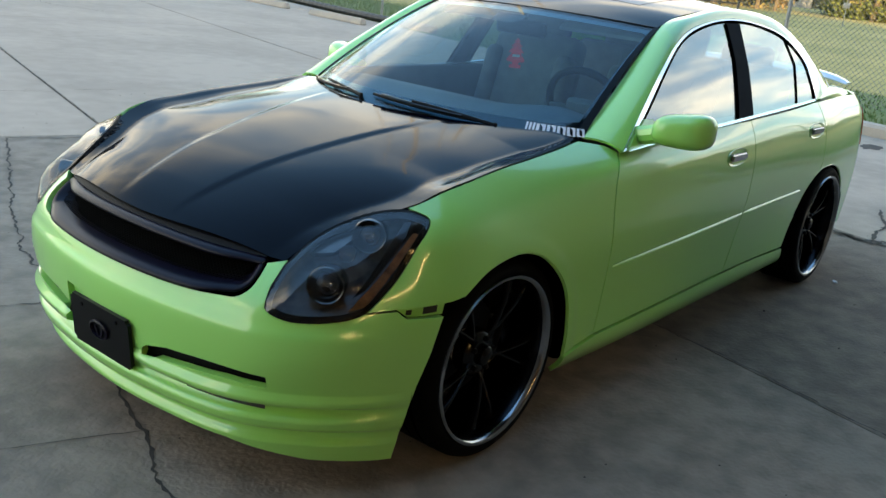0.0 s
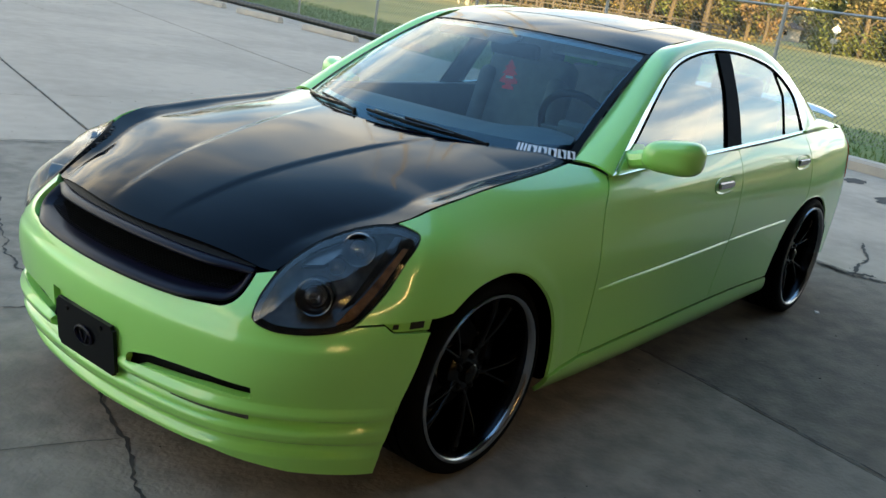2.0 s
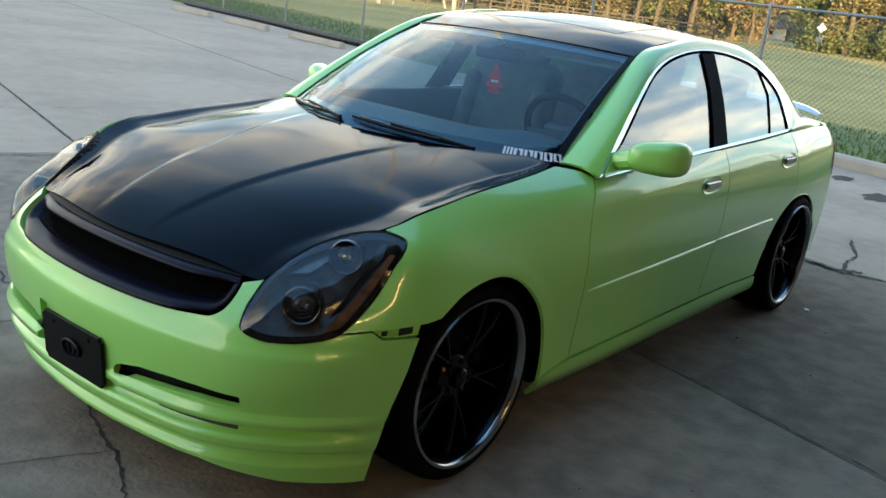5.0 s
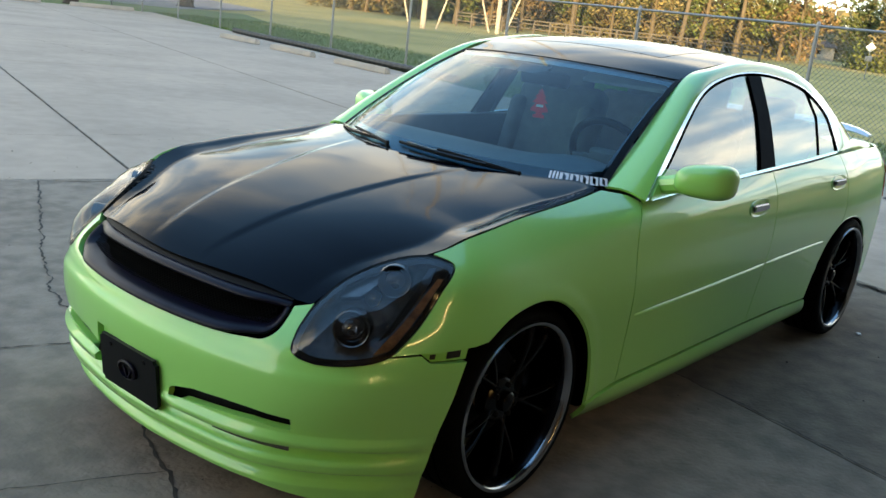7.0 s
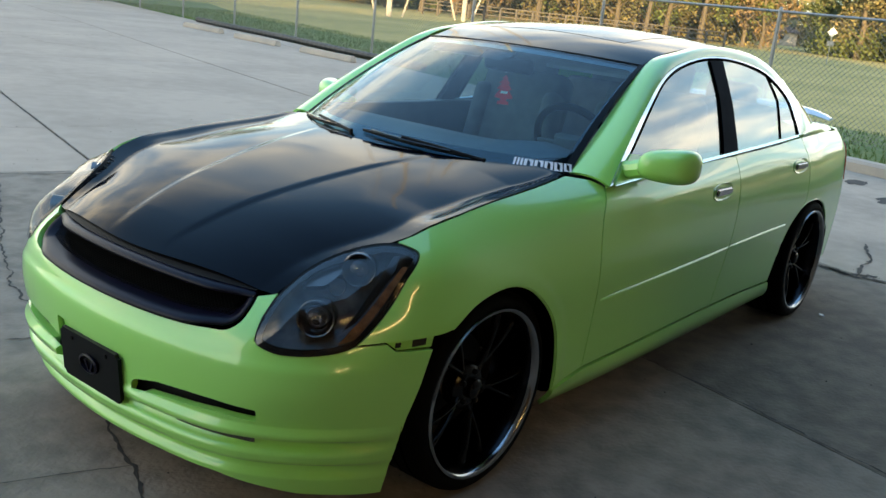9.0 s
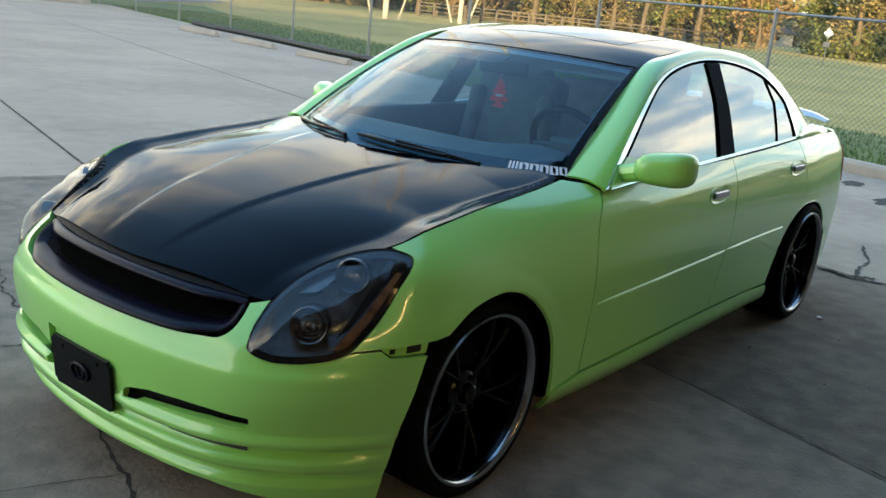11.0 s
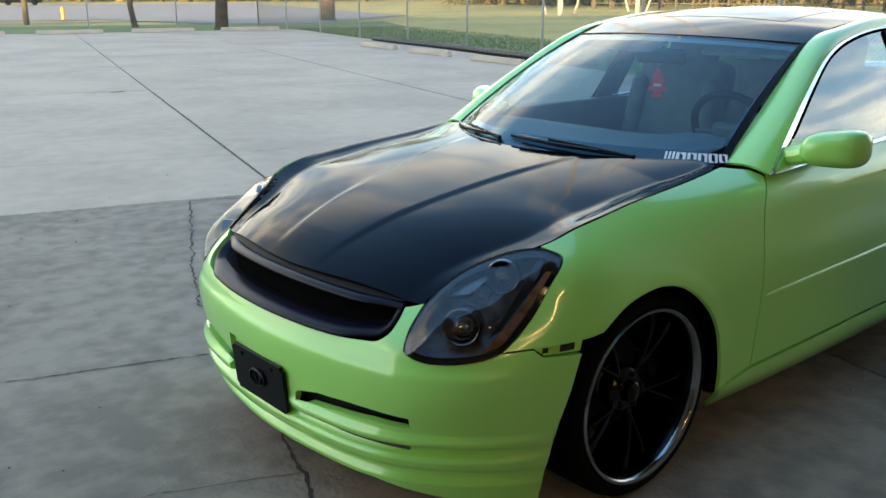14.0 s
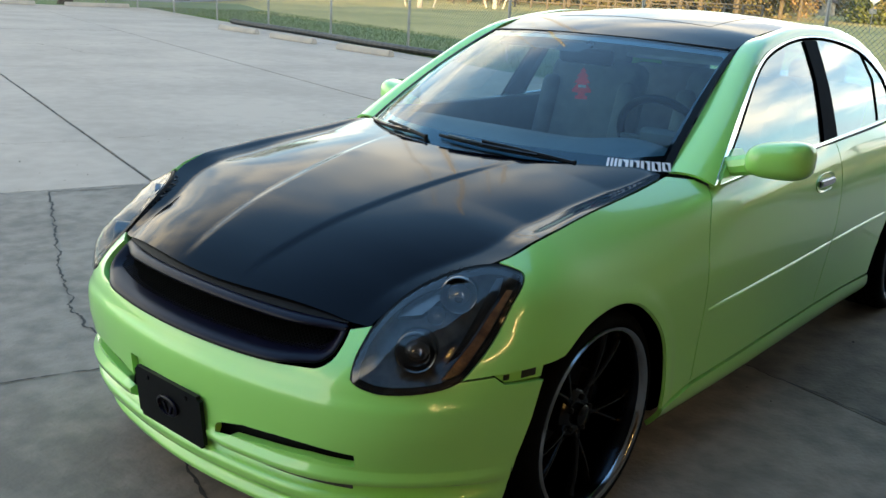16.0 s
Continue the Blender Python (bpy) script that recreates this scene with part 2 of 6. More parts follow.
TUBE_GLOW.node_tree.nodes["Principled BSDF"].inputs["Emission Color"].default_value = (1.0, 0.62, 0.26, 1)
TUBE_GLOW.node_tree.nodes["Principled BSDF"].inputs["Emission Strength"].default_value = 9.0
POLE_WHITE = material("pale_pole_paint", (0.34, 0.315, 0.28), 0.7, vary=0.4, scale=2)


# ---- builders ----
def link_mesh(name, verts, faces, mat, parent=None, label="", smooth=True, sharp=()):
    me = bpy.data.meshes.new(name)
    me.from_pydata(verts, [], faces)
    if smooth:
        me.polygons.foreach_set("use_smooth", [True] * len(me.polygons))
    if sharp:
        for e in me.edges:
            if tuple(sorted(e.vertices)) in sharp:
                e.use_edge_sharp = True
    me.materials.append(mat)
    me.update()
    ob = new(name, me)
    ob.parent = parent
    return tagged(ob, label)


def part(name, bm, mat, parent=None, label="", smooth=30):
    """Links a bmesh as one mesh object; smooth: degrees over which edges stay sharp, 0 for flat."""
    bm.normal_update()
    me = bpy.data.meshes.new(name)
    if smooth:
        for f in bm.faces:
            f.smooth = True
        for e in bm.edges:
            if len(e.link_faces) == 2 and e.calc_face_angle(0) > radians(smooth):
                e.smooth = False
    bm.to_mesh(me)
    bm.free()
    me.materials.append(mat)
    ob = new(name, me)
    ob.parent = parent
    return tagged(ob, label)


def thing(name, label, category, group="", kind="", at=None):
    ob = new(name)
    ob.empty_display_size = 0.1
    if at is not None:
        ob.matrix_world = at
    return tagged(ob, label, category, group, kind)


def box_bm(sx, sy, sz, bevel=0.0, m=None, seg=2, bm=None):
    b = bmesh.new()
    bmesh.ops.create_cube(b, size=1)
    for v in b.verts:
        v.co.x, v.co.y, v.co.z = v.co.x * sx, v.co.y * sy, v.co.z * sz
    if bevel:
        bmesh.ops.bevel(b, geom=list(b.edges), offset=bevel, segments=seg, affect="EDGES", profile=0.5)
    if m is not None:
        b.transform(m)
    if bm is None:
        return b
    join(bm, b)
    return bm


def join(bm, other):
    me = bpy.data.meshes.new("tmp")
    other.to_mesh(me)
    other.free()
    bm.from_mesh(me)
    bpy.data.meshes.remove(me)


def lathe(profile, n=48, axis="Y", caps=False):
    """Turns (radius, along) round an axis."""
    b = bmesh.new()
    rings = []
    for r, h in profile:
        ring = []
        for i in range(n):
            a = 2 * math.pi * i / n
            c, s = r * math.cos(a), r * math.sin(a)
            ring.append(b.verts.new({"Y": (c, h, s), "Z": (c, s, h), "X": (h, c, s)}[axis]))
        rings.append(ring)
    for p, q in zip(rings, rings[1:]):
        for i in range(n):
            b.faces.new((p[i], p[(i + 1) % n], q[(i + 1) % n], q[i]))
    if caps:
        b.faces.new(rings[0])
        b.faces.new(rings[-1])
    bmesh.ops.recalc_face_normals(b, faces=b.faces)
    return b


def tube(points, radius, n=8, bm=None, taper=None, caps=True):
    """A round bar along points; taper: the radius at its end."""
    b = bm or bmesh.new()
    pts = [Vector(p) for p in points]
    rings = []
    for i, p in enumerate(pts):
        d = (pts[min(i + 1, len(pts) - 1)] - pts[max(i - 1, 0)]).normalized()
        side = d.cross(Vector((0, 0, 1)) if abs(d.z) < 0.9 else Vector((1, 0, 0))).normalized()
        up = side.cross(d)
        f = i / max(1, len(pts) - 1)
        r = radius if taper is None else radius + (taper - radius) * f
        rings.append([b.verts.new(p + side * (r * math.cos(2 * math.pi * k / n)) + up * (r * math.sin(2 * math.pi * k / n))) for k in range(n)])
    for p, q in zip(rings, rings[1:]):
        for k in range(n):
            b.faces.new((p[k], p[(k + 1) % n], q[(k + 1) % n], q[k]))
    if caps:
        b.faces.new(list(reversed(rings[0])))
        b.faces.new(rings[-1])
    return b


def inside(poly, pts):
    x, y = pts[:, 0], pts[:, 1]
    hit = np.zeros(len(pts), bool)
    px, py = poly[:, 0], poly[:, 1]
    for i in range(len(poly)):
        j = i - 1
        cross = (py[i] > y) != (py[j] > y)
        with np.errstate(divide="ignore", invalid="ignore"):
            hit ^= cross & (x < (px[j] - px[i]) * (y - py[i]) / (py[j] - py[i]) + px[i])
    return hit


def densify(poly, step):
    out = []
    for a, b in zip(poly, poly[1:] + poly[:1]):
        n = max(1, int(math.ceil(math.dist(a, b) / step)))
        out += [(a[0] + (b[0] - a[0]) * k / n, a[1] + (b[1] - a[1]) * k / n) for k in range(n)]
    return out


def shrink(poly, by):
    p = np.array(poly)
    area = 0.5 * np.sum(p[:, 0] * np.roll(p[:, 1], -1) - np.roll(p[:, 0], -1) * p[:, 1])
    t = np.roll(p, -1, 0) - np.roll(p, 1, 0)
    t /= np.maximum(np.linalg.norm(t, axis=1, keepdims=True), 1e-9)
    return p + np.stack([-t[:, 1], t[:, 0]], 1) * by * (1 if area > 0 else -1)


def smooth_line(points, n=6, closed=False):
    """Catmull-Rom through control points."""
    pts = [np.array(p, float) for p in points]
    out = []
    m = len(pts)
    for i in range(m if closed else m - 1):
        a = pts[(i - 1) % m] if closed or i else pts[0]
        b, c = pts[i], pts[(i + 1) % m]
        d = pts[(i + 2) % m] if closed or i + 2 < m else pts[-1]
        for k in range(n):
            t = k / n
            out.append(tuple(0.5 * ((2 * b) + (c - a) * t + (2 * a - 5 * b + 4 * c - d) * t * t + (3 * b - a - 3 * c + d) * t ** 3)))
    if not closed:
        out.append(tuple(pts[-1]))
    return out


def panel(name, poly, surf, mat, parent, label="", step=0.03, gap=0.0025, flange=0.012, holes=(), side=1, centre=(1.4, 0, 0.5), lift=0.0, deep=None):
    """A sheet cut to a closed line on a surface surf(u, v), with its rim turned in. side -1: on the passenger's side."""
    rim = shrink(densify(list(poly), step), gap)
    rings = [rim] + [shrink(densify(list(h), step), -gap) for h in holes]
    lo, hi = rim.min(0), rim.max(0)
    gu, gv = np.meshgrid(np.arange(lo[0], hi[0], step), np.arange(lo[1], hi[1], step))
    gu[::2] += step / 2
    grid = np.stack([gu.ravel(), gv.ravel()], 1)
    grid = grid[inside(rim, grid)]
    for h in rings[1:]:
        grid = grid[~inside(h, grid)]
    allrim = np.concatenate(rings)
    if len(grid):
        d = np.min(np.linalg.norm(grid[:, None, :] - allrim[None, :, :], axis=2), axis=1)
        grid = grid[d > step * 0.45]
    pts = np.concatenate([allrim, grid]) if len(grid) else allrim
    edges, start = [], 0
    for r in rings:
        n = len(r)
        edges += [(start + i, start + (i + 1) % n) for i in range(n)]
        start += n
    vs, _, fs, _, _, _ = geometry.delaunay_2d_cdt([Vector(p) for p in pts], edges, [], 0, 1e-7)
    pos = np.array([(v.x, v.y) for v in vs])
    cen = np.array([pos[list(f)].mean(0) for f in fs])
    keep = inside(rim, cen)
    # slivers along the rim would turn its normals: leave them out
    tri = pos[np.array([list(f)[:3] for f in fs])]
    e1, e2, e3 = tri[:, 1] - tri[:, 0], tri[:, 2] - tri[:, 0], tri[:, 2] - tri[:, 1]
    twice = np.abs(e1[:, 0] * e2[:, 1] - e1[:, 1] * e2[:, 0])
    longest = np.maximum.reduce([np.linalg.norm(e, axis=1) for e in (e1, e2, e3)])
    keep &= twice / longest > 0.0007
    for h in rings[1:]:
        keep &= ~inside(h, cen)
    bm = bmesh.new()
    bv = []
    for u, v in pos:
        x, y, z = surf(u, v)
        bv.append(bm.verts.new((x, y * side, z)))
    for f, k in zip(fs, keep):
        if k:
            bm.faces.new([bv[i] for i in f])
    bmesh.ops.delete(bm, geom=[v for v in bm.verts if not v.link_faces], context="VERTS")
    bmesh.ops.recalc_face_normals(bm, faces=bm.faces)
    bm.normal_update()
    c = Vector(centre)
    if sum((f.calc_center_median() - c).dot(f.normal) * f.calc_area() for f in bm.faces) < 0:
        bmesh.ops.reverse_faces(bm, faces=bm.faces)
        bm.normal_update()
    if lift:
        move = [(v, v.normal.copy()) for v in bm.verts]
        for v, nv in move:
            v.co += nv * lift
    if flange:
        bound = [e for e in bm.edges if len(e.link_faces) == 1]
        low = {}
        outer_n = len(rings[0])
        for e in bound:
            for v in e.verts:
                if v not in low:
                    low[v] = bm.verts.new(v.co - v.normal * flange)
        for e in bound:
            loop = e.link_loops[0]
            a, b = loop.vert, loop.link_loop_next.vert
            bm.faces.new((b, a, low[a], low[b]))
            e.smooth = False
    for f in bm.faces:
        f.smooth = True
    me = bpy.data.meshes.new(name)
    bm.to_mesh(me)
    bm.free()
    me.materials.append(mat)
    ob = new(name, me)
    ob.parent = parent
    return tagged(ob, label)


# ---- car shell: level curves from the nose round to the tail ----
LEVELS = [0.10, 0.30, 0.42, 0.56, 0.62, 0.70, 0.80, 0.90, 1.00]
NOSE = [  # arc, then x per level, then y per level
    (0.00, (-.760, -.825, -.838, -.828, -.792, -.716, -.580, -.420, -.220), (0,) * 9),
    (0.30, (-.735, -.800, -.814, -.804, -.768, -.692, -.570, -.410, -.220), (.30,) * 9),
    (0.57, (-.660, -.728, -.742, -.732, -.696, -.614, -.515, -.370, -.200), (.530, .545, .55, .55, .547, .538, .52, .49, .46)),
    (0.79, (-.520, -.582, -.598, -.588, -.558, -.498, -.420, -.300, -.150), (.690, .718, .728, .728, .718, .692, .650, .60, .55)),
    (0.99, (-.395, -.430, -.440, -.435, -.420, -.390, -.340, -.220, -.080), (.780, .818, .828, .826, .820, .802, .765, .665, .56)),
]
SIDE = [  # arc, x, then y per level
    (1.38, -.05, (.820, .855, .866, .872, .870, .856, .814, .714, .560)),
    (1.78, .35, (.830, .860, .866, .872, .872, .864, .840, .766, .560)),
    (2.03, .60, (.840, .862, .866, .874, .876, .870, .853, .803, .620)),
    (3.03, 1.60, (.842, .862, .868, .876, .878, .874, .862, .838, .785)),
    (3.83, 2.40, (.842, .862, .866, .874, .878, .876, .866, .846, .800)),
    (4.31, 2.88, (.835, .860, .868, .876, .876, .872, .860, .838, .780)),
    (4.77, 3.33, (.800, .820, .830, .838, .838, .834, .822, .800, .730)),
]
TAIL = [
    (5.17, 3.66, (.700, .720, .730, .735, .735, .730, .720, .700, .630)),
    (5.45, 3.81, (.46, .48, .49, .49, .49, .49, .48, .46, .42)),
    (5.95, 3.87, (0,) * 9),
]


def spline(xs, ys):
    """Second derivatives of the natural cubic spline through (xs, ys); ys may have columns."""
    xs, ys = np.asarray(xs, float), np.asarray(ys, float)
    n = len(xs)
    h = np.diff(xs)
    a = np.zeros((n, n))
    b = np.zeros(ys.shape)
    a[0, 0] = a[-1, -1] = 1
    for i in range(1, n - 1):
        a[i, i - 1], a[i, i], a[i, i + 1] = h[i - 1], 2 * (h[i - 1] + h[i]), h[i]
        b[i] = 6 * ((ys[i + 1] - ys[i]) / h[i] - (ys[i] - ys[i - 1]) / h[i - 1])
    return xs, ys, np.linalg.solve(a, b)


def value(sp, x):
    xs, ys, m = sp
    i = min(max(int(np.searchsorted(xs, x)) - 1, 0), len(xs) - 2)
    h = xs[i + 1] - xs[i]
    a, b = (xs[i + 1] - x) / h, (x - xs[i]) / h
    return a * ys[i] + b * ys[i + 1] + ((a ** 3 - a) * m[i] + (b ** 3 - b) * m[i + 1]) * h * h / 6


def shell_splines():
    st = [(q, xs, ys) for q, xs, ys in NOSE] + [(q, (x,) * 9, ys) for q, x, ys in SIDE + TAIL]
    full = [(-q, xs, tuple(-y for y in ys)) for q, xs, ys in reversed(st[1:])] + st
    qs = [s[0] for s in full]
    table = [list(s[1]) + list(s[2]) for s in full]
    return spline(qs, table)


SHELL = shell_splines()
LV = np.array(LEVELS)
H9 = np.diff(LV)
A9 = np.zeros((9, 9))
B9 = np.zeros((9, 9))
A9[0, 0] = A9[8, 8] = 1
for i9 in range(1, 8):
    A9[i9, i9 - 1:i9 + 2] = H9[i9 - 1], 2 * (H9[i9 - 1] + H9[i9]), H9[i9]
    B9[i9, i9 - 1:i9 + 2] = 6 / H9[i9 - 1], -6 / H9[i9 - 1] - 6 / H9[i9], 6 / H9[i9]
M9 = np.linalg.solve(A9, B9)


def corner_swell(q, z):
    a = abs(q)
    if not .42 < a < .98 or not .30 < z < .80:
        return 0.0
    up, down = min(1, (z - .30) / .16), min(1, (.80 - z) / .16)
    return .026 * math.sin(math.pi * (a - .42) / .56) ** 2 * up * up * (3 - 2 * up) * down * down * (3 - 2 * down)


def shell(q, z):
    """A point of the outer skin: q metres round from the nose's centre (positive on the driver's side), at height z."""
    row = value(SHELL, q)
    i = min(max(int(np.searchsorted(LV, z)) - 1, 0), 7)
    h = H9[i]
    a, b = (LV[i + 1] - z) / h, (z - LV[i]) / h
    w = ((a ** 3 - a) * M9[i] + (b ** 3 - b) * M9[i + 1]) * h * h / 6
    w[i] += a
    w[i + 1] += b
    x, y = float(row[:9] @ w), -float(row[9:] @ w)
    # full front corners round the lamps
    f = corner_swell(q, z)
    return (x - .62 * f, y - math.copysign(.78 * f, q), z)


def q_at_x(x, z):
    lo, hi = 0.6, 5.4
    for _ in range(40):
        mid = (lo + hi) / 2
        if shell(mid, z)[0] < x:
            lo = mid
        else:
            hi = mid
    return lo


def q_at_y(y, z):
    """y to the driver's side, positive."""
    lo, hi = 0.0, 1.0
    for _ in range(40):
        mid = (lo + hi) / 2
        if -shell(mid, z)[1] < abs(y):
            lo = mid
        else:
            hi = mid
    return lo if y >= 0 else -lo


# ---- the ground, the lot and what stands round it ----
D1 = Vector((0.284, 0.959, 0)).normalized()   # along the lot's joints
D2 = Vector((0.959, -0.284, 0)).normalized()  # across them


def lot(a, b, z=0.0):
    """A point of the lot: a metres along, b across."""
    return D1 * a + D2 * b + Vector((0, 0, z))


def sheet(name, points, z, mat, label, category="ground", cut=40.0):
    verts = [(p[0], p[1], z) for p in points]
    return tagged(link_mesh(name, verts, [tuple(range(len(verts)))], mat, None, smooth=False), label, category, kind="structure")


sheet("ground", [(-1800, -1800), (1800, -1800), (1800, 1800), (-1800, 1800)], -0.05, GRASS, "dry yellow-green grass field reaching the horizon")
LOT_EDGE = 8.9
sheet("lot_base", [lot(a, b) for a, b in ((-16, -18), (-16, LOT_EDGE), (35.2, LOT_EDGE), (35.2, -18))], -0.012, CRACK, "dark dirt bed in the joints under the slabs", "joint")


def mown_strip():
    pts = [lot(a, b) for a, b in ((-16, LOT_EDGE + 0.12), (36, LOT_EDGE + 0.12), (36, LOT_EDGE + 4.0), (15, LOT_EDGE + 5.0), (-16, LOT_EDGE + 5.5))]
    sheet("lawn", pts, -0.02, LAWN, "green mown lawn strip beside the lot", "lawn")
    pts = [lot(a, b) for a, b in ((35.3, -30), (35.3, 14), (44, 16), (44, -30))]
    sheet("verge", pts, -0.02, LAWN, "green grass verge at the end of the lot", "lawn")


mown_strip()
sheet("sidewalk", [(-20, 52.5), (19.5, 46.0), (19.5, 47.3), (-20, 54.0)], 0.0, STOPPER, "pale concrete footpath across the far verge", "footpath")
sheet("road", [(-40, 70), (18.5, 50), (19.0, 40.5), (24, 37.5), (36, 46), (60, 110), (-40, 150)], -0.012, ASPHALT, "worn grey asphalt street beyond the lot", "road")


def slabs():
    pave = tagged(new("pavement"), "weathered pale concrete slabs of the parking lot with dirty joints", "pavement", kind="structure")
    along = [-16, -11.6, -4.4, 4.05, 12.5, 20.95, 29.2, 35.2]
    rnd = random.Random(4)
    for a0, a1 in zip(along, along[1:]):
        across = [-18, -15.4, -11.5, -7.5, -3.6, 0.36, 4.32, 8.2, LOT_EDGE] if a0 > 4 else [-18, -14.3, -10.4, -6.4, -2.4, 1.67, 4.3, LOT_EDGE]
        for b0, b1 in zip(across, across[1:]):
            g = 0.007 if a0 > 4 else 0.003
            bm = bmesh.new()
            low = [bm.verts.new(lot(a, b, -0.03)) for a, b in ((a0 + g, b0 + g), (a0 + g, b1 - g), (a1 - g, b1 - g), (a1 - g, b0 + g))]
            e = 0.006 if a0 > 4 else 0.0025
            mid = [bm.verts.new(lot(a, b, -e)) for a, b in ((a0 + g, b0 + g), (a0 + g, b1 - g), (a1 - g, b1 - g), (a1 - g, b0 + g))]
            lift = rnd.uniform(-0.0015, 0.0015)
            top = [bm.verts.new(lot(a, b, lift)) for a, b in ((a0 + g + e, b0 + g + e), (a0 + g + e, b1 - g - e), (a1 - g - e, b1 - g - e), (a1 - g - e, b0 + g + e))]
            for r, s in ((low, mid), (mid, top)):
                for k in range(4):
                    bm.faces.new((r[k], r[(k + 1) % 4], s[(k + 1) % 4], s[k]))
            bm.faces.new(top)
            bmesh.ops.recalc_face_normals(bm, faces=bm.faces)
            # slabs nearest the building take the colours that have shade painted in
            part("slab", bm, CONCRETE if a0 > 4 else (CONCRETE_MID if b0 < -2.5 or b0 > 4 else CONCRETE_SHADE if b0 > 1 else CONCRETE_OLD_SHADED), pave, smooth=0)


def crack(points, width, seed, name="crack", wander=0.03):
    """An uneven open crack along a broken line on the slabs."""
    rnd = random.Random(seed)
    line = []
    for (x0, y0), (x1, y1) in zip(points, points[1:]):
        n = max(2, int(math.dist((x0, y0), (x1, y1)) / 0.022))
        for k in range(n):
            line.append((x0 + (x1 - x0) * k / n, y0 + (y1 - y0) * k / n))
    line.append(points[-1])
    verts, faces, off = [], [], 0.0
    for i, (x, y) in enumerate(line):
        a, b = line[max(0, i - 1)], line[min(len(line) - 1, i + 1)]
        d = Vector((b[0] - a[0], b[1] - a[1], 0)).normalized()
        nrm = Vector((-d.y, d.x, 0))
        off = off * 0.8 + rnd.uniform(-wander, wander) * (0.75 if rnd.random() < 0.45 else 0.2)
        w = width * rnd.uniform(0.25, 1.0) * (0.3 if i in (0, len(line) - 1) else 1)
        for sgn in (-1, 1):
            p = Vector((x, y, 0.004)) + nrm * (off + sgn * w / 2 + rnd.uniform(-0.15, 0.15) * width)
            verts.append(p)
        if i:
            k = 2 * i
            faces.append((k - 2, k - 1, k + 1, k))
    ob = link_mesh(name, verts, faces, CRACK, None, smooth=False)
    return tagged(ob, "jagged dark crack running across the concrete", "crack", kind="structure")


slabs()
crack([(-0.60, 0.34), (-0.71, 0.03), (-0.77, -0.14), (-0.86, -0.37), (-1.0, -0.9)], 0.019, 1, wander=0.016)
crack([(-0.73, -0.05), (-1.10, 0.11), (-1.6, 0.3)], 0.006, 2, wander=0.008)
crack([(1.25, 3.75), (0.78, 3.95), (0.37, 3.03), (0.06, 2.38), (-0.22, 1.72), (-0.30, 1.3)], 0.016, 3, wander=0.02)
crack([(-0.3, 1.05), (-0.47, 1.08), (-0.71, 1.16), (-1.3, 1.35)], 0.010, 5, wander=0.01)
crack([(1.62, -0.2), (1.517, -0.70), (1.373, -1.31), (1.21, -1.85), (1.05, -2.4)], 0.012, 6, wander=0.010)
crack([(4.34, 0.1), (4.25, -0.55), (4.13, -0.84), (4.22, -1.02), (4.15, -1.6)], 0.06, 7, wander=0.012)
crack([(4.20, -0.60), (4.15, -0.80), (4.30, -0.95)], 0.09, 17, wander=0.02)
crack([(4.17, -0.85), (4.45, -0.80), (4.76, -0.79), (5.3, -0.6)], 0.035, 8, wander=0.012)
crack([(-0.6, 6.75), (0.1, 6.35), (0.87, 5.95), (2.0, 5.55)], 0.009, 9, wander=0.02)
crack([(9.1, 15.6), (7.2, 15.2), (6.4, 15.6), (4.0, 16.2)], 0.03, 10, wander=0.08)
crack([(6.5, 15.5), (6.3, 13.5), (6.9, 12.6)], 0.016, 11, wander=0.08)
for k, (a0, b0, a1, b1, w) in enumerate(((4.1, .36, 12.4, .36, .022), (12.5, .36, 34.5, .36, .014), (20.95, -6.0, 20.95, 4.3, .04), (4.2, 4.32, 22.0, 4.32, .02), (4.05, -4.5, 4.05, 1.0, .016), (4.05, 1.0, 4.05, 8.0, .012))):
    p0, p1 = lot(a0, b0), lot(a1, b1)
    crack([(p0.x, p0.y), (p1.x, p1.y)], w, 40 + k, "joint_dirt", wander=0.008)
crack([(2.2, 5.6), (2.6, 5.5)], 0.012, 13, wander=0.02)
crack([(5.5, 9.6), (6.3, 9.3)], 0.012, 14, wander=0.03)


def stain(x, y, r, seed):
    rnd = random.Random(seed)
    verts = [(x, y, 0.003)]
    n = 26
    k = [rnd.uniform(0.55, 1.1) for _ in range(n)]
    for i in range(n):
        a = 2 * math.pi * i / n
        rr = r * (k[i] + k[i - 1]) / 2
        verts.append((x + rr * math.cos(a) * 1.5, y + rr * math.sin(a) * 0.7, 0.003))
    ob = link_mesh("oil_stain", verts, [(0, i + 1, (i + 1) % n + 1) for i in range(n)], CRACK, None, smooth=False)
    tagged(ob, "small dark oil stain soaked into the concrete", "stain", kind="structure")


stain(7.75, -0.2, 0.24, 1)
stain(7.3, 0.3, 0.10, 2)
stain(8.6, 0.4, 0.2, 7)
stain(3.4, 11.9, 0.1, 3)


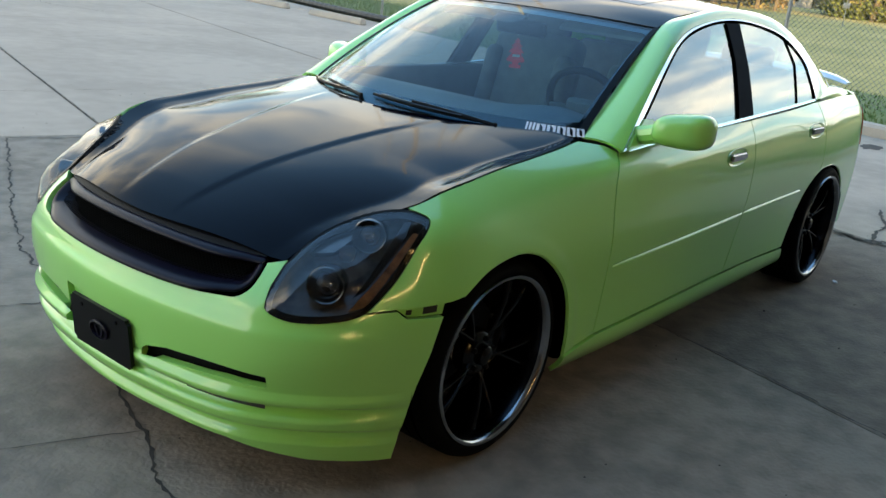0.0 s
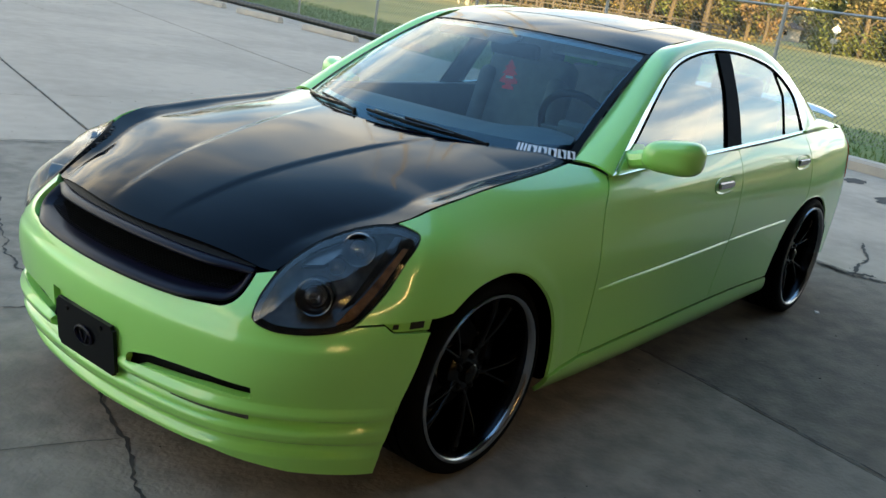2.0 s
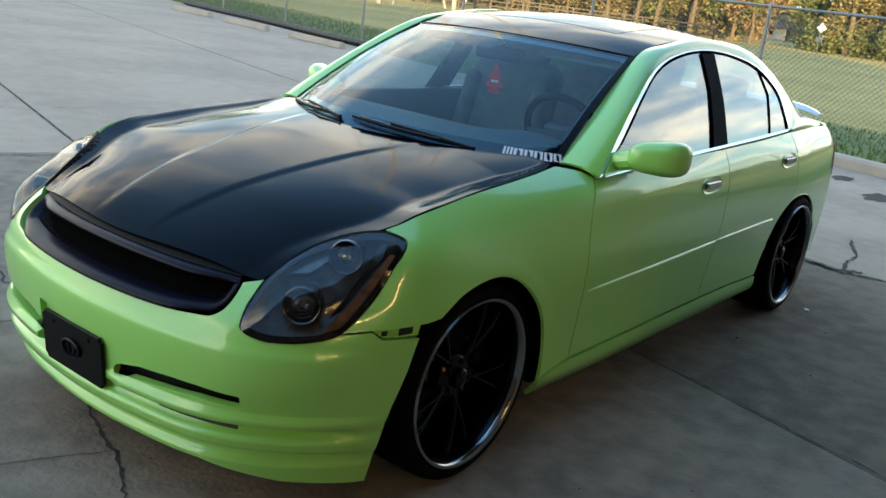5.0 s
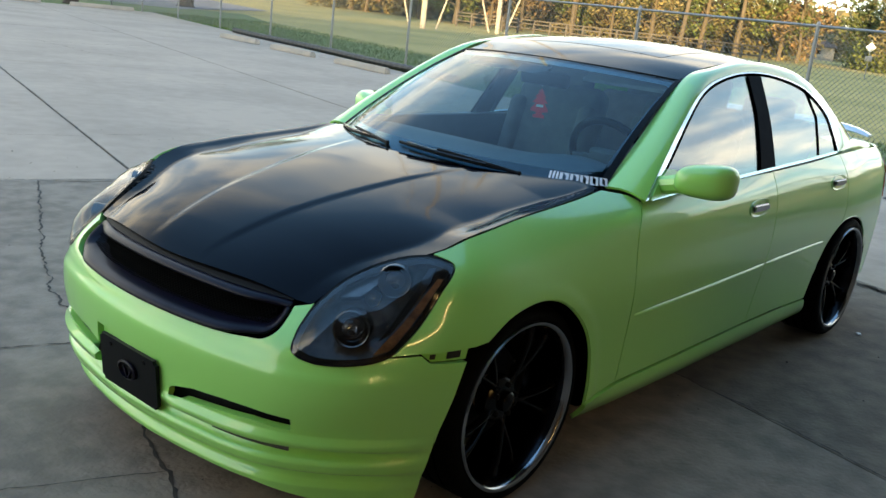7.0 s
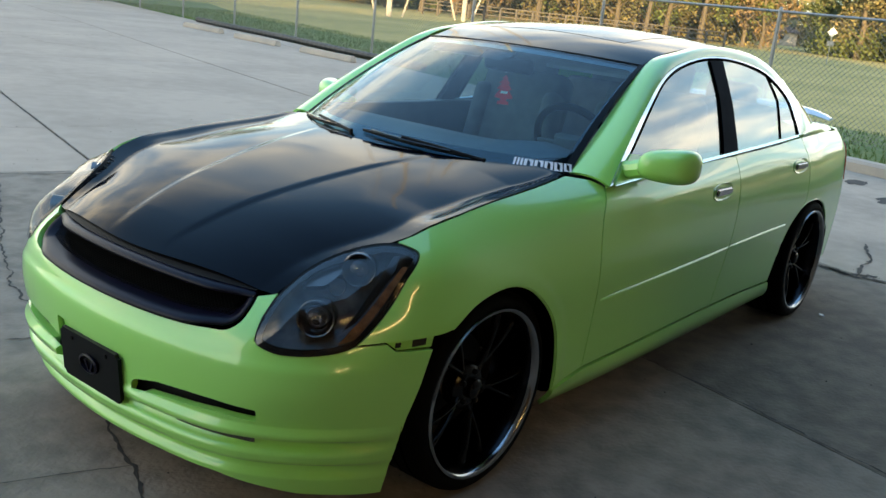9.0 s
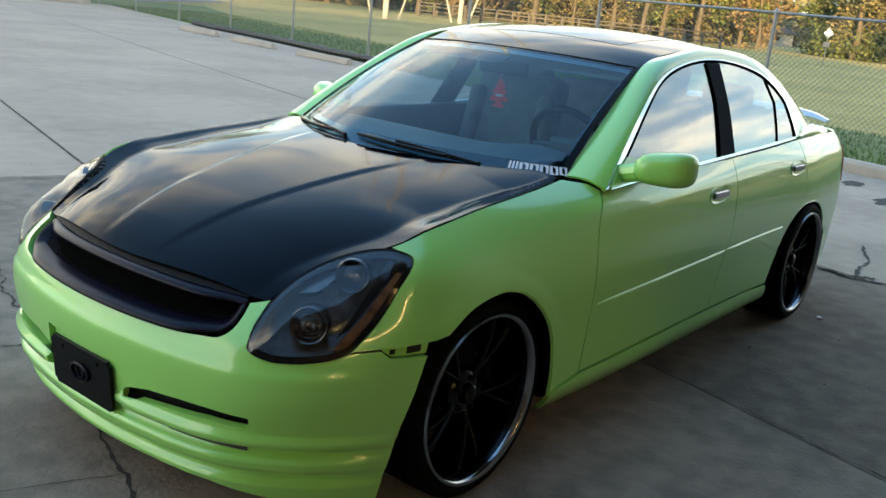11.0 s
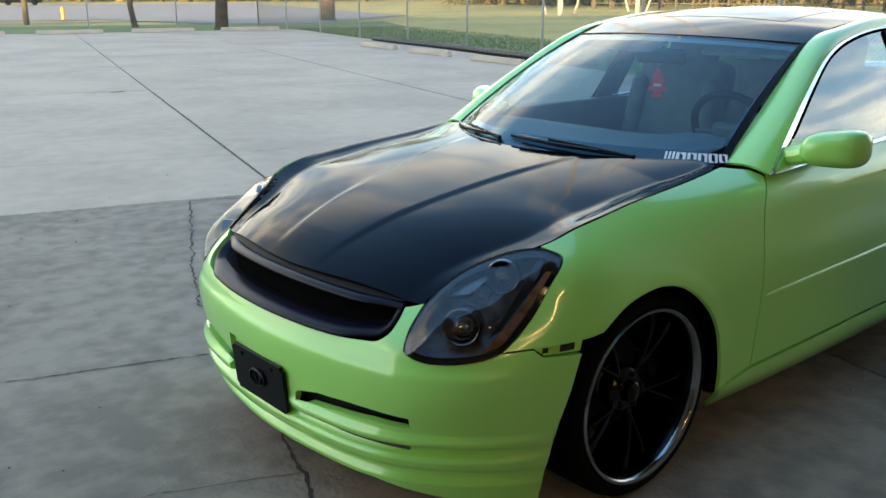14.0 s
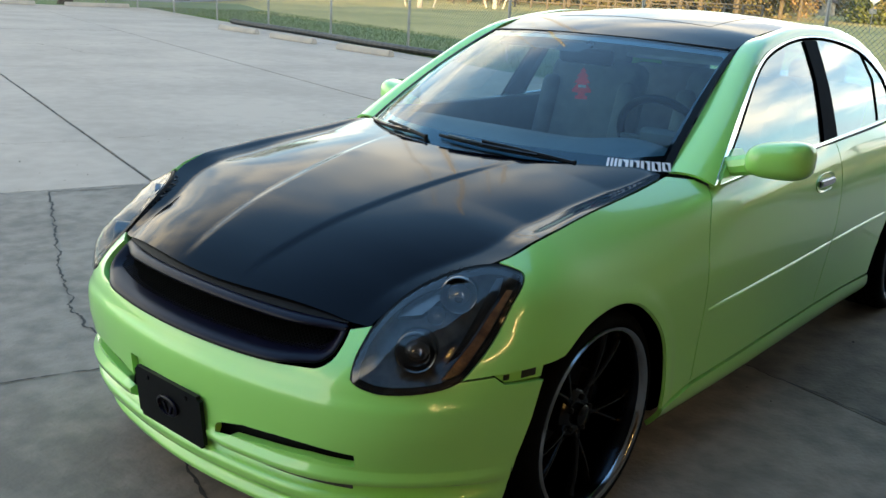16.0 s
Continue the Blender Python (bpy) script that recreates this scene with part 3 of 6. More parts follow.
def pebbles():
    rnd = random.Random(9)
    verts, faces = [], []
    for _ in range(420):
        x, y = rnd.uniform(-3, 7), rnd.uniform(-2.6, 6)
        r = rnd.uniform(0.002, 0.007) * (1 if rnd.random() < 0.9 else 2.2)
        k = len(verts)
        a = rnd.uniform(0, 6.28)
        for i in range(4):
            verts.append((x + r * math.cos(a + i * 1.57) * rnd.uniform(.6, 1.2), y + r * math.sin(a + i * 1.57) * rnd.uniform(.6, 1.2), 0.001))
        verts.append((x, y, r * 0.9))
        faces += [(k + i, k + (i + 1) % 4, k + 4) for i in range(4)]
    tagged(link_mesh("grit", verts, faces, CRACK, None, smooth=False), "scattered dark grit and crumbs on the concrete", "grit", kind="stuff")
    litter = box_bm(0.035, 0.022, 0.004, 0.001, Matrix.Translation((3.02, -0.98, 0.006)) @ Matrix.Rotation(0.5, 4, "Z"))
    tagged(part("paper_scrap", litter, DECAL), "tiny white scrap of litter on the concrete", "litter")


pebbles()


# wheel stops, kerb, pipe
def wheel_stop(length):
    b = box_bm(length, 0.17, 0.13, 0.0)
    for v in b.verts:
        if v.co.z > 0:
            v.co.y *= 0.62
            v.co.x *= 0.985
    bmesh.ops.bevel(b, geom=list(b.edges), offset=0.018, segments=2, affect="EDGES")
    for v in b.verts:
        v.co.z += 0.065
    return b


def place_stops():
    first = None
    ends = [((13.45, 19.55), (13.15, 17.45)), ((12.78, 16.45), (12.45, 14.5)), ((12.12, 13.35), (11.78, 11.35)), ((14.1, 22.6), (13.9, 20.9))]
    for (xa, ya), (xb, yb) in ends[:3]:
        ang = math.atan2(yb - ya, xb - xa)
        m = Matrix.Translation(((xa + xb) / 2, (ya + yb) / 2, 0)) @ Matrix.Rotation(ang, 4, "Z")
        if first is None:
            first = part("wheel_stop", wheel_stop(2.0), STOPPER)
            tagged(first, "pale weathered concrete wheel stop lying at the lot's edge", "wheel stop", "wheel stops beside the lawn")
            first.matrix_world = m
        else:
            copy_thing(first, m)
    far = None
    for i in range(7):
        m = Matrix.Translation(lot(34.7, -13.2 + 3.35 * i)) @ Matrix.Rotation(math.atan2(D2.y, D2.x), 4, "Z")
        if far is None:
            far = part("parking_block", wheel_stop(2.35), STOPPER)
            tagged(far, "long pale concrete parking block along the lot's end", "wheel stop", "parking blocks at the lot's end")
            far.scale = (1, 1.3, 1.1)
            far.matrix_world = m @ Matrix.Diagonal((1, 1.3, 1.1, 1))
        else:
            copy_thing(far, m)


place_stops()


def kerb():
    b = bmesh.new()
    prof = [(0.0, -0.05), (0.012, 0.10), (0.045, 0.135), (0.19, 0.14), (0.2, -0.05)]
    rows = []
    line = [lot(a, LOT_EDGE + 0.02 + (0.9 * max(0, (a - 4) / 4) ** 2 if a > 4 else 0)) for a in [-14 + i for i in range(23)]]
    for i, p in enumerate(line):
        d = (line[min(i + 1, len(line) - 1)] - line[max(i - 1, 0)]).normalized()
        out = Vector((d.y, -d.x, 0))
        rows.append([b.verts.new(p + out * o + Vector((0, 0, h))) for o, h in prof])
    for r, s in zip(rows, rows[1:]):
        for k in range(len(prof) - 1):
            b.faces.new((r[k], r[k + 1], s[k + 1], s[k]))
    b.faces.new(rows[0])
    b.faces.new(rows[-1])
    bmesh.ops.recalc_face_normals(b, faces=b.faces)
    tagged(part("kerb", b, STOPPER), "pale concrete kerb between the lot and the lawn", "kerb", kind="structure")


kerb()


def drain_pipe():
    a = Vector((15.62, 21.9, 0.07))
    c = Vector((12.6, 10.2, 0.07))
    b = bmesh.new()
    n = 150
    rings = []
    d = (c - a).normalized()
    side = d.cross(Vector((0, 0, 1)))
    for i in range(n):
        p = a.lerp(c, i / (n - 1)) + side * 0.05 * math.sin(i * 0.07)
        rad = 0.085 if i % 3 else 0.074
        rings.append([b.verts.new(p + side * rad * math.cos(k * math.pi / 5) + Vector((0, 0, 1)) * rad * math.sin(k * math.pi / 5)) for k in range(10)])
    for p, q in zip(rings, rings[1:]):
        for k in range(10):
            b.faces.new((p[k], p[(k + 1) % 10], q[(k + 1) % 10], q[k]))
    b.faces.new(list(reversed(rings[0])))
    b.faces.new(rings[-1])
    tagged(part("drain_pipe", b, PIPE), "black corrugated drain pipe laid along the lawn's edge", "pipe")


drain_pipe()


# chain-link fence
def fence_point(y):
    return Vector((12.5 + 0.195 * (y - 3.0), y, 0))


def chain_fence(name, a, b, posts, label, top_h=1.83):
    f = thing(name, label, "fence")
    run = (b - a).length
    d = (b - a).normalized()
    for i in range(posts):
        p = a.lerp(b, i / (posts - 1))
        part("post", tube([p + Vector((0, 0, -0.05)), p + Vector((0, 0, top_h + 0.03))], 0.032, 10), GALV, f)
        part("post_cap", lathe([(0.002, top_h + 0.07), (0.025, top_h + 0.06), (0.036, top_h + 0.02), (0.036, top_h - 0.01)], 10, "Z"), GALV, f).location = (p.x, p.y, 0)
    part("top_rail", tube([a + Vector((0, 0, top_h)), b + Vector((0, 0, top_h))], 0.021, 8), GALV, f)
    s = 0.085
    verts, faces = [], []
    nrm = Vector((d.y, -d.x, 0))
    w = 0.0028

    def wire(p0, p1):
        k = len(verts)
        dd = (p1 - p0).normalized()
        q = dd.cross(nrm) * w
        for p in (p0, p1):
            verts.extend([p + q + nrm * w, p - q + nrm * w, p - nrm * w])
        for i in range(3):
            faces.append((k + i, k + (i + 1) % 3, k + 3 + (i + 1) % 3, k + 3 + i))

    n = int((run + top_h) / s)
    for i in range(n):
        u = i * s
        for sgn in (1, -1):
            z0, z1 = 0.04, top_h
            u0 = u if sgn < 0 else u - (top_h - 0.04)
            u1 = u - (top_h - 0.04) if sgn < 0 else u
            za, zb = z0, z1
            if u0 > run and u1 > run:
                continue
            # clip to the run
            def cut(ua, zza, ub, zzb):
                if ua < 0:
                    zza += (zzb - zza) * (0 - ua) / (ub - ua)
                    ua = 0
                if ua > run:
                    zza += (zzb - zza) * (run - ua) / (ub - ua)
                    ua = run
                return ua, zza
            A = cut(u0, za, u1, zb)
            B = cut(u1, zb, u0, za)
            if abs(A[0] - B[0]) < 0.02:
                continue
            wire(a + d * A[0] + Vector((0, 0, A[1])), a + d * B[0] + Vector((0, 0, B[1])))
    link_mesh("wire_mesh", verts, faces, WIRE, f, "woven grey diamond wire mesh", smooth=False)
    return f


chain_fence("chain_link_fence", fence_point(-7.5), fence_point(34.5), 13, "grey galvanised chain-link fence standing on the lawn")
chain_fence("end_fence", fence_point(34.5), lot(36.5, -20), 9, "grey chain-link fence across the lot's end")


def grass_blades():
    rnd = random.Random(12)
    verts, faces = [], []
    for _ in range(26000):
        a = rnd.uniform(-8, 36)
        b = LOT_EDGE + 0.2 + rnd.random() ** 1.3 * 5
        if a < 10 and b < LOT_EDGE + 0.25:
            continue
        p = lot(a, b, -0.02)
        h = rnd.uniform(0.03, 0.09)
        t = rnd.uniform(0, 6.28)
        w = rnd.uniform(0.006, 0.016)
        k = len(verts)
        verts += [p + Vector((math.cos(t) * w, math.sin(t) * w, 0)), p - Vector((math.cos(t) * w, math.sin(t) * w, 0)), p + Vector((rnd.uniform(-.03, .03), rnd.uniform(-.03, .03), h))]
        faces.append((k, k + 1, k + 2))
    tagged(link_mesh("grass", verts, faces, BLADE, None, smooth=False), "short uneven grass blades on the lawn strip", "grass", kind="stuff")


grass_blades()


# trees
def leaf_cloud(bm_or_lists, centre, radii, count, size, rnd):
    verts, faces = bm_or_lists
    for _ in range(count):
        while True:
            d = Vector((rnd.uniform(-1, 1), rnd.uniform(-1, 1), rnd.uniform(-1, 1)))
            if 0.25 < d.length < 1:
                break
        p = centre + Vector((d.x * radii[0], d.y * radii[1], d.z * radii[2]))
        s = size * rnd.uniform(0.5, 1.3)
        u = Vector((rnd.uniform(-1, 1), rnd.uniform(-1, 1), rnd.uniform(-1, 1))).normalized()
        v = u.orthogonal().normalized()
        k = len(verts)
        verts += [p + u * s, p + v * s * 0.5, p - u * s * 0.8, p - v * s * 0.55]
        faces.append((k, k + 1, k + 2, k + 3))


def tree(x, y, height, trunk_r, leaf_mat, label, seed, bark=BARK, crown=(2.6, 2.2), leaves=1500, size=0.2, low=0.35, group=""):
    rnd = random.Random(seed)
    t = thing("tree", label, "tree", group)
    base = Vector((x, y, -0.06))
    top = base + Vector((rnd.uniform(-.4, .4), rnd.uniform(-.4, .4), height * 0.8))
    b = bmesh.new()
    pts = [base + (top - base) * k / 6 + Vector((rnd.uniform(-.12, .12), rnd.uniform(-.12, .12), 0)) * (k > 0) for k in range(7)]
    tube([base - Vector((0, 0, .1)), base + Vector((0, 0, 0.15))], trunk_r * 1.45, 10, b, trunk_r * 1.08)
    tube(pts, trunk_r * 1.05, 10, b, trunk_r * 0.25)
    lists = ([], [])
    for i in range(9):
        f = low + (1 - low) * (i + 0.5) / 9 * 0.95
        p = pts[0].lerp(pts[-1], f)
        a = i * 2.4 + rnd.uniform(-.4, .4)
        ln = crown[0] * (1.05 - 0.55 * abs(f - 0.6)) * rnd.uniform(0.7, 1.1)
        q = p + Vector((math.cos(a) * ln, math.sin(a) * ln, rnd.uniform(0.3, 0.9) * ln))
        mid = p.lerp(q, 0.5) + Vector((0, 0, rnd.uniform(-.1, .3)))
        tube([p, mid, q], trunk_r * 0.36, 6, b, trunk_r * 0.06)
        for c in (mid.lerp(q, 0.5), q):
            leaf_cloud(lists, c, (crown[0] * 0.45, crown[0] * 0.45, crown[1] * 0.36), leaves // 18, size, rnd)
    part("trunk", b, bark, t)
    link_mesh("crown", *lists, leaf_mat, t, smooth=False)
    return t


tree(14.6, 38.2, 7.5, 0.13, LEAF_GREEN, "slim street tree with a dark trunk on the far verge", 21, crown=(2.4, 2.2), low=0.45, size=0.16)
tree(16.3, 33.4, 9.0, 0.27, LEAF_GREEN, "stout dark-trunked tree at the corner of the lot", 22, crown=(3.4, 3.0), low=0.34, leaves=2200)
tree(26.4, 40.8, 10.5, 0.42, LEAF_GREEN, "broad old tree with a thick trunk on the field", 23, crown=(4.2, 3.6), low=0.33, leaves=2600, size=0.25)


def polar(az, dist, z=0.0):
    a = radians(az)
    return Vector((-2.2 + dist * math.cos(a), -2.3 + dist * math.sin(a), z))


def tree_belt():
    """The sunlit wood along the far side of the field."""
    rnd = random.Random(31)
    n = 0
    az = 12.5
    while az < 47:
        if 18.0 < az < 20.6:
            az = 20.6
        dist = rnd.uniform(92, 112)
        p = polar(az, dist)
        tall = rnd.uniform(9, 15)
        mat = rnd.choice([LEAF_GOLD, LEAF_GOLD, LEAF_RUST, LEAF_GREEN]) if az > 20.5 else rnd.choice([LEAF_GREEN, LEAF_GREEN, LEAF_GOLD])
        tree(p.x, p.y, tall, rnd.uniform(0.14, 0.3), mat, "sunlit autumn tree at the far edge of the field", 100 + n, bark=PALE_BARK, crown=(rnd.uniform(2.2, 3.4), 4.0),
             leaves=rnd.randint(2200, 3000), size=0.22, low=0.06, group="trees of the far wood")
        az += rnd.uniform(0.75, 1.25)
        n += 1
    lists = ([], [])
    for i in range(110):
        az = 11 + 38 * i / 110 + rnd.uniform(-.2, .2)
        p = polar(az, rnd.uniform(104, 122), rnd.uniform(0.6, 2.4))
        high = rnd.uniform(1.4, 3.4)
        if not 17.4 < az < 20.4:
            leaf_cloud(lists, p, (3.2, 3.2, high), 380, 0.28, rnd)
    tagged(link_mesh("undergrowth", *lists, LEAF_GOLD, None, smooth=False), "tangled golden brush at the foot of the far wood", "undergrowth", kind="stuff")
    lists = ([], [])
    for i in range(60):
        p = polar(11 + 6.3 * i / 60, rnd.uniform(96, 104), rnd.uniform(0.4, 1.6))
        leaf_cloud(lists, p, (2.2, 2.2, 1.6), 300, 0.22, rnd)
    tagged(link_mesh("dark_brush", *lists, LEAF_GREEN, None, smooth=False), "dark green brush beside the far house", "undergrowth", kind="stuff")
    lists = ([], [])
    for i in range(260):
        p = polar(6 + 70 * i / 260, rnd.uniform(150, 190), rnd.uniform(1.0, 7.0))
        leaf_cloud(lists, p, (6, 6, rnd.uniform(2, 6)), 60, 1.1, rnd)
    tagged(link_mesh("distant_wood", *lists, LEAF_GOLD, None, smooth=False), "distant belt of hazy woodland", "wood", kind="stuff")
    lists = ([], [])
    for i in range(150):
        p = polar(-62 + 68 * i / 150, rnd.uniform(95, 120), rnd.uniform(0.6, 3.6))
        leaf_cloud(lists, p, (4, 4, rnd.uniform(1.6, 3.6)), 60, 0.8, rnd)
    tagged(link_mesh("hedgerow", *lists, LEAF_GREEN, None, smooth=False), "dark hedgerow beyond the lot's open side", "hedge", kind="stuff")


tree_belt()


def far_rail():
    f = thing("rail_fence", "weathered grey wooden rail fence along the field's far side", "fence")
    a, b = polar(40.5, 84), polar(22.6, 78)
    for i in range(19):
        p = a.lerp(b, i / 18)
        part("rail_post", box_bm(0.16, 0.16, 1.3, 0.01, Matrix.Translation((p.x, p.y, 0.55))), RAIL_WOOD, f)
    d = (b - a)
    for z in (0.45, 0.85, 1.15):
        part("rail", tube([a + Vector((0, 0, z)), b + Vector((0, 0, z))], 0.06, 6), RAIL_WOOD, f)


far_rail()


def far_house():
    h = thing("house", "small low cream house with a brown shingle roof behind brush", "house", at=Matrix.Translation(polar(19.35, 150)) @ Matrix.Rotation(radians(19), 4, "Z"))
    part("wall", box_bm(4.0, 3.4, 2.0, 0.02, Matrix.Translation((0, 0, 0.9))), SIDING, h)
    b = bmesh.new()
    v = [b.verts.new(p) for p in ((-2.6, -2.6, 1.85), (2.6, -2.6, 1.85), (2.6, 2.6, 1.85), (-2.6, 2.6, 1.85), (-1.4, 0, 2.9), (1.4, 0, 2.9))]
    for f in ((0, 1, 5, 4), (1, 2, 5), (2, 3, 4, 5), (3, 0, 4), (3, 2, 1, 0)):
        b.faces.new([v[i] for i in f])
    part("roof", b, ROOFING, h, smooth=0)
    part("window", box_bm(0.06, 0.9, 0.8, 0.01, Matrix.Translation((-2.02, 0.6, 1.2))), GLOSS_BLACK, h)


far_house()


def road_sign():
    p = polar(16.9, 66)
    s = thing("road_sign", "pale diamond road sign on a thin post, seen from behind", "sign", at=Matrix.Translation(p) @ Matrix.Rotation(radians(16.9), 4, "Z"))
    part("sign_post", tube([(0, 0, -0.1), (0, 0, 2.4)], 0.03, 8), GALV, s)
    part("sign_plate", box_bm(0.01, 0.44, 0.44, 0.003, Matrix.Translation((-0.04, 0, 1.95)) @ Matrix.Rotation(radians(45), 4, "X")), WHITE_PAINT, s)
    part("lower_plate", box_bm(0.01, 0.42, 0.32, 0.003, Matrix.Translation((-0.04, 0, 1.25))), POLE_WHITE, s)


road_sign()


def braced_mast():
    """A white mast with sloping braces, and taller poles beyond it."""
    p = polar(42.5, 62)
    m = thing("mast", "tall pale steel mast with sloping braces on the field", "mast", at=Matrix.Translation(p))
    part("mast_pole", tube([(0, 0, -0.2), (0, 0, 42)], 0.19, 12, None, 0.19), POLE_WHITE, m)
    for sx in (-1, 1):
        part("brace", tube([(sx * 0.6, -sx * 0.65, 0), (sx * 1.6, -sx * 1.75, 5.4), (sx * 2.2, -sx * 2.4, 38)], 0.06, 8), POLE_WHITE, m)
    q = polar(38.0, 70)
    k = thing("mast", "tall pale steel mast with sloping braces on the field", "mast", at=Matrix.Translation(q))
    part("mast_pole", tube([(0, 0, -0.2), (0, 0, 38)], 0.17, 12, None, 0.17), POLE_WHITE, k)
    for sx in (-1, 1):
        part("brace", tube([(sx * 0.4, -sx * 0.45, 0), (sx * 1.5, -sx * 1.6, 5.0)], 0.07, 8), POLE_WHITE, k)


braced_mast()


def utility_poles():
    first = None
    for az, dist, lean in ((27.2, 86, 0.12), (33.6, 90, 0.0), (24.0, 92, 0.05)):
        p = polar(az, dist)
        m = Matrix.Translation(p) @ Matrix.Rotation(lean, 4, "Y") @ Matrix.Rotation(radians(az), 4, "Z")
        if first is None:
            first = thing("utility_pole", "sunlit leaning wooden utility pole with a crossarm", "utility pole", "poles along the wood", at=m)
            part("pole", tube([(0, 0, -0.5), (0, 0, 11)], 0.2, 10, None, 0.14), PALE_BARK, first)
            part("crossarm", box_bm(0.1, 2.2, 0.12, 0.01, Matrix.Translation((0.15, 0, 10.2))), PALE_BARK, first)
        else:
            copy_thing(first, m)


utility_poles()


def hydrant():
    p = polar(71.3, 58)
    h = thing("fire_hydrant", "small orange-yellow fire hydrant on the far verge", "hydrant", at=Matrix.Translation((p.x, p.y, -0.05)))
    part("barrel", lathe([(0.15, 0), (0.15, 0.05), (0.1, 0.07), (0.1, 0.5), (0.13, 0.52), (0.13, 0.56), (0.1, 0.6), (0.06, 0.7), (0.02, 0.76), (0.002, 0.78)], 16, "Z"), HYDRANT, h)
    for s in (-1, 1):
        part("nozzle", lathe([(0.055, 0.08 * s), (0.055, 0.17 * s), (0.002, 0.18 * s)], 12, "Y"), HYDRANT, h).location = (0, 0, 0.42)
    p = polar(73.2, 50)
    t = thing("street_pole", "thin pale wooden pole on the far verge", "pole", at=Matrix.Translation((p.x, p.y, -0.05)))
    part("pole", tube([(0, 0, 0), (0, 0, 8)], 0.14, 10, None, 0.1), PALE_BARK, t)


hydrant()


def far_car():
    p = polar(73.4, 120)
    c = thing("parked_car", "dark parked car across the far street", "car", at=Matrix.Translation((p.x, p.y, -0.03)) @ Matrix.Rotation(radians(-16), 4, "Z"))
    b = box_bm(4.5, 1.7, 0.7, 0.12, Matrix.Translation((0, 0, 0.65)))
    part("body", b, GLOSS_BLACK, c)
    cab = box_bm(2.4, 1.5, 0.6, 0.0, Matrix.Translation((-0.2, 0, 1.25)))
    for v in cab.verts:
        if v.co.z > 1.3:
            v.co.x = -0.2 + (v.co.x + 0.2) * 0.65
    bmesh.ops.bevel(cab, geom=list(cab.edges), offset=0.08, segments=2, affect="EDGES")
    part("cabin", cab, GLOSS_BLACK, c)
    for x in (-1.4, 1.4):
        for y in (-0.8, 0.8):
            w = part("wheel", lathe([(0.02, -0.1), (0.2, -0.1), (0.3, -0.08), (0.32, 0), (0.3, 0.08), (0.2, 0.1), (0.02, 0.1)], 20), RUBBER, c)
            w.location = (x, y, 0.32)


far_car()


def lot_box(name, a0, a1, b0, b1, z0, z1, mat, label, category):
    bm = bmesh.new()
    lo = [bm.verts.new(lot(a, b, z0)) for a, b in ((a0, b0), (a1, b0), (a1, b1), (a0, b1))]
    hi = [bm.verts.new(lot(a, b, z1)) for a, b in ((a0, b0), (a1, b0), (a1, b1), (a0, b1))]
    for k in range(4):
        bm.faces.new((lo[k], lo[(k + 1) % 4], hi[(k + 1) % 4], hi[k]))
    bm.faces.new(lo)
    bm.faces.new(hi)
    bmesh.ops.recalc_face_normals(bm, faces=bm.faces)
    return tagged(part(name, bm, mat, smooth=0), label, category, kind="structure")


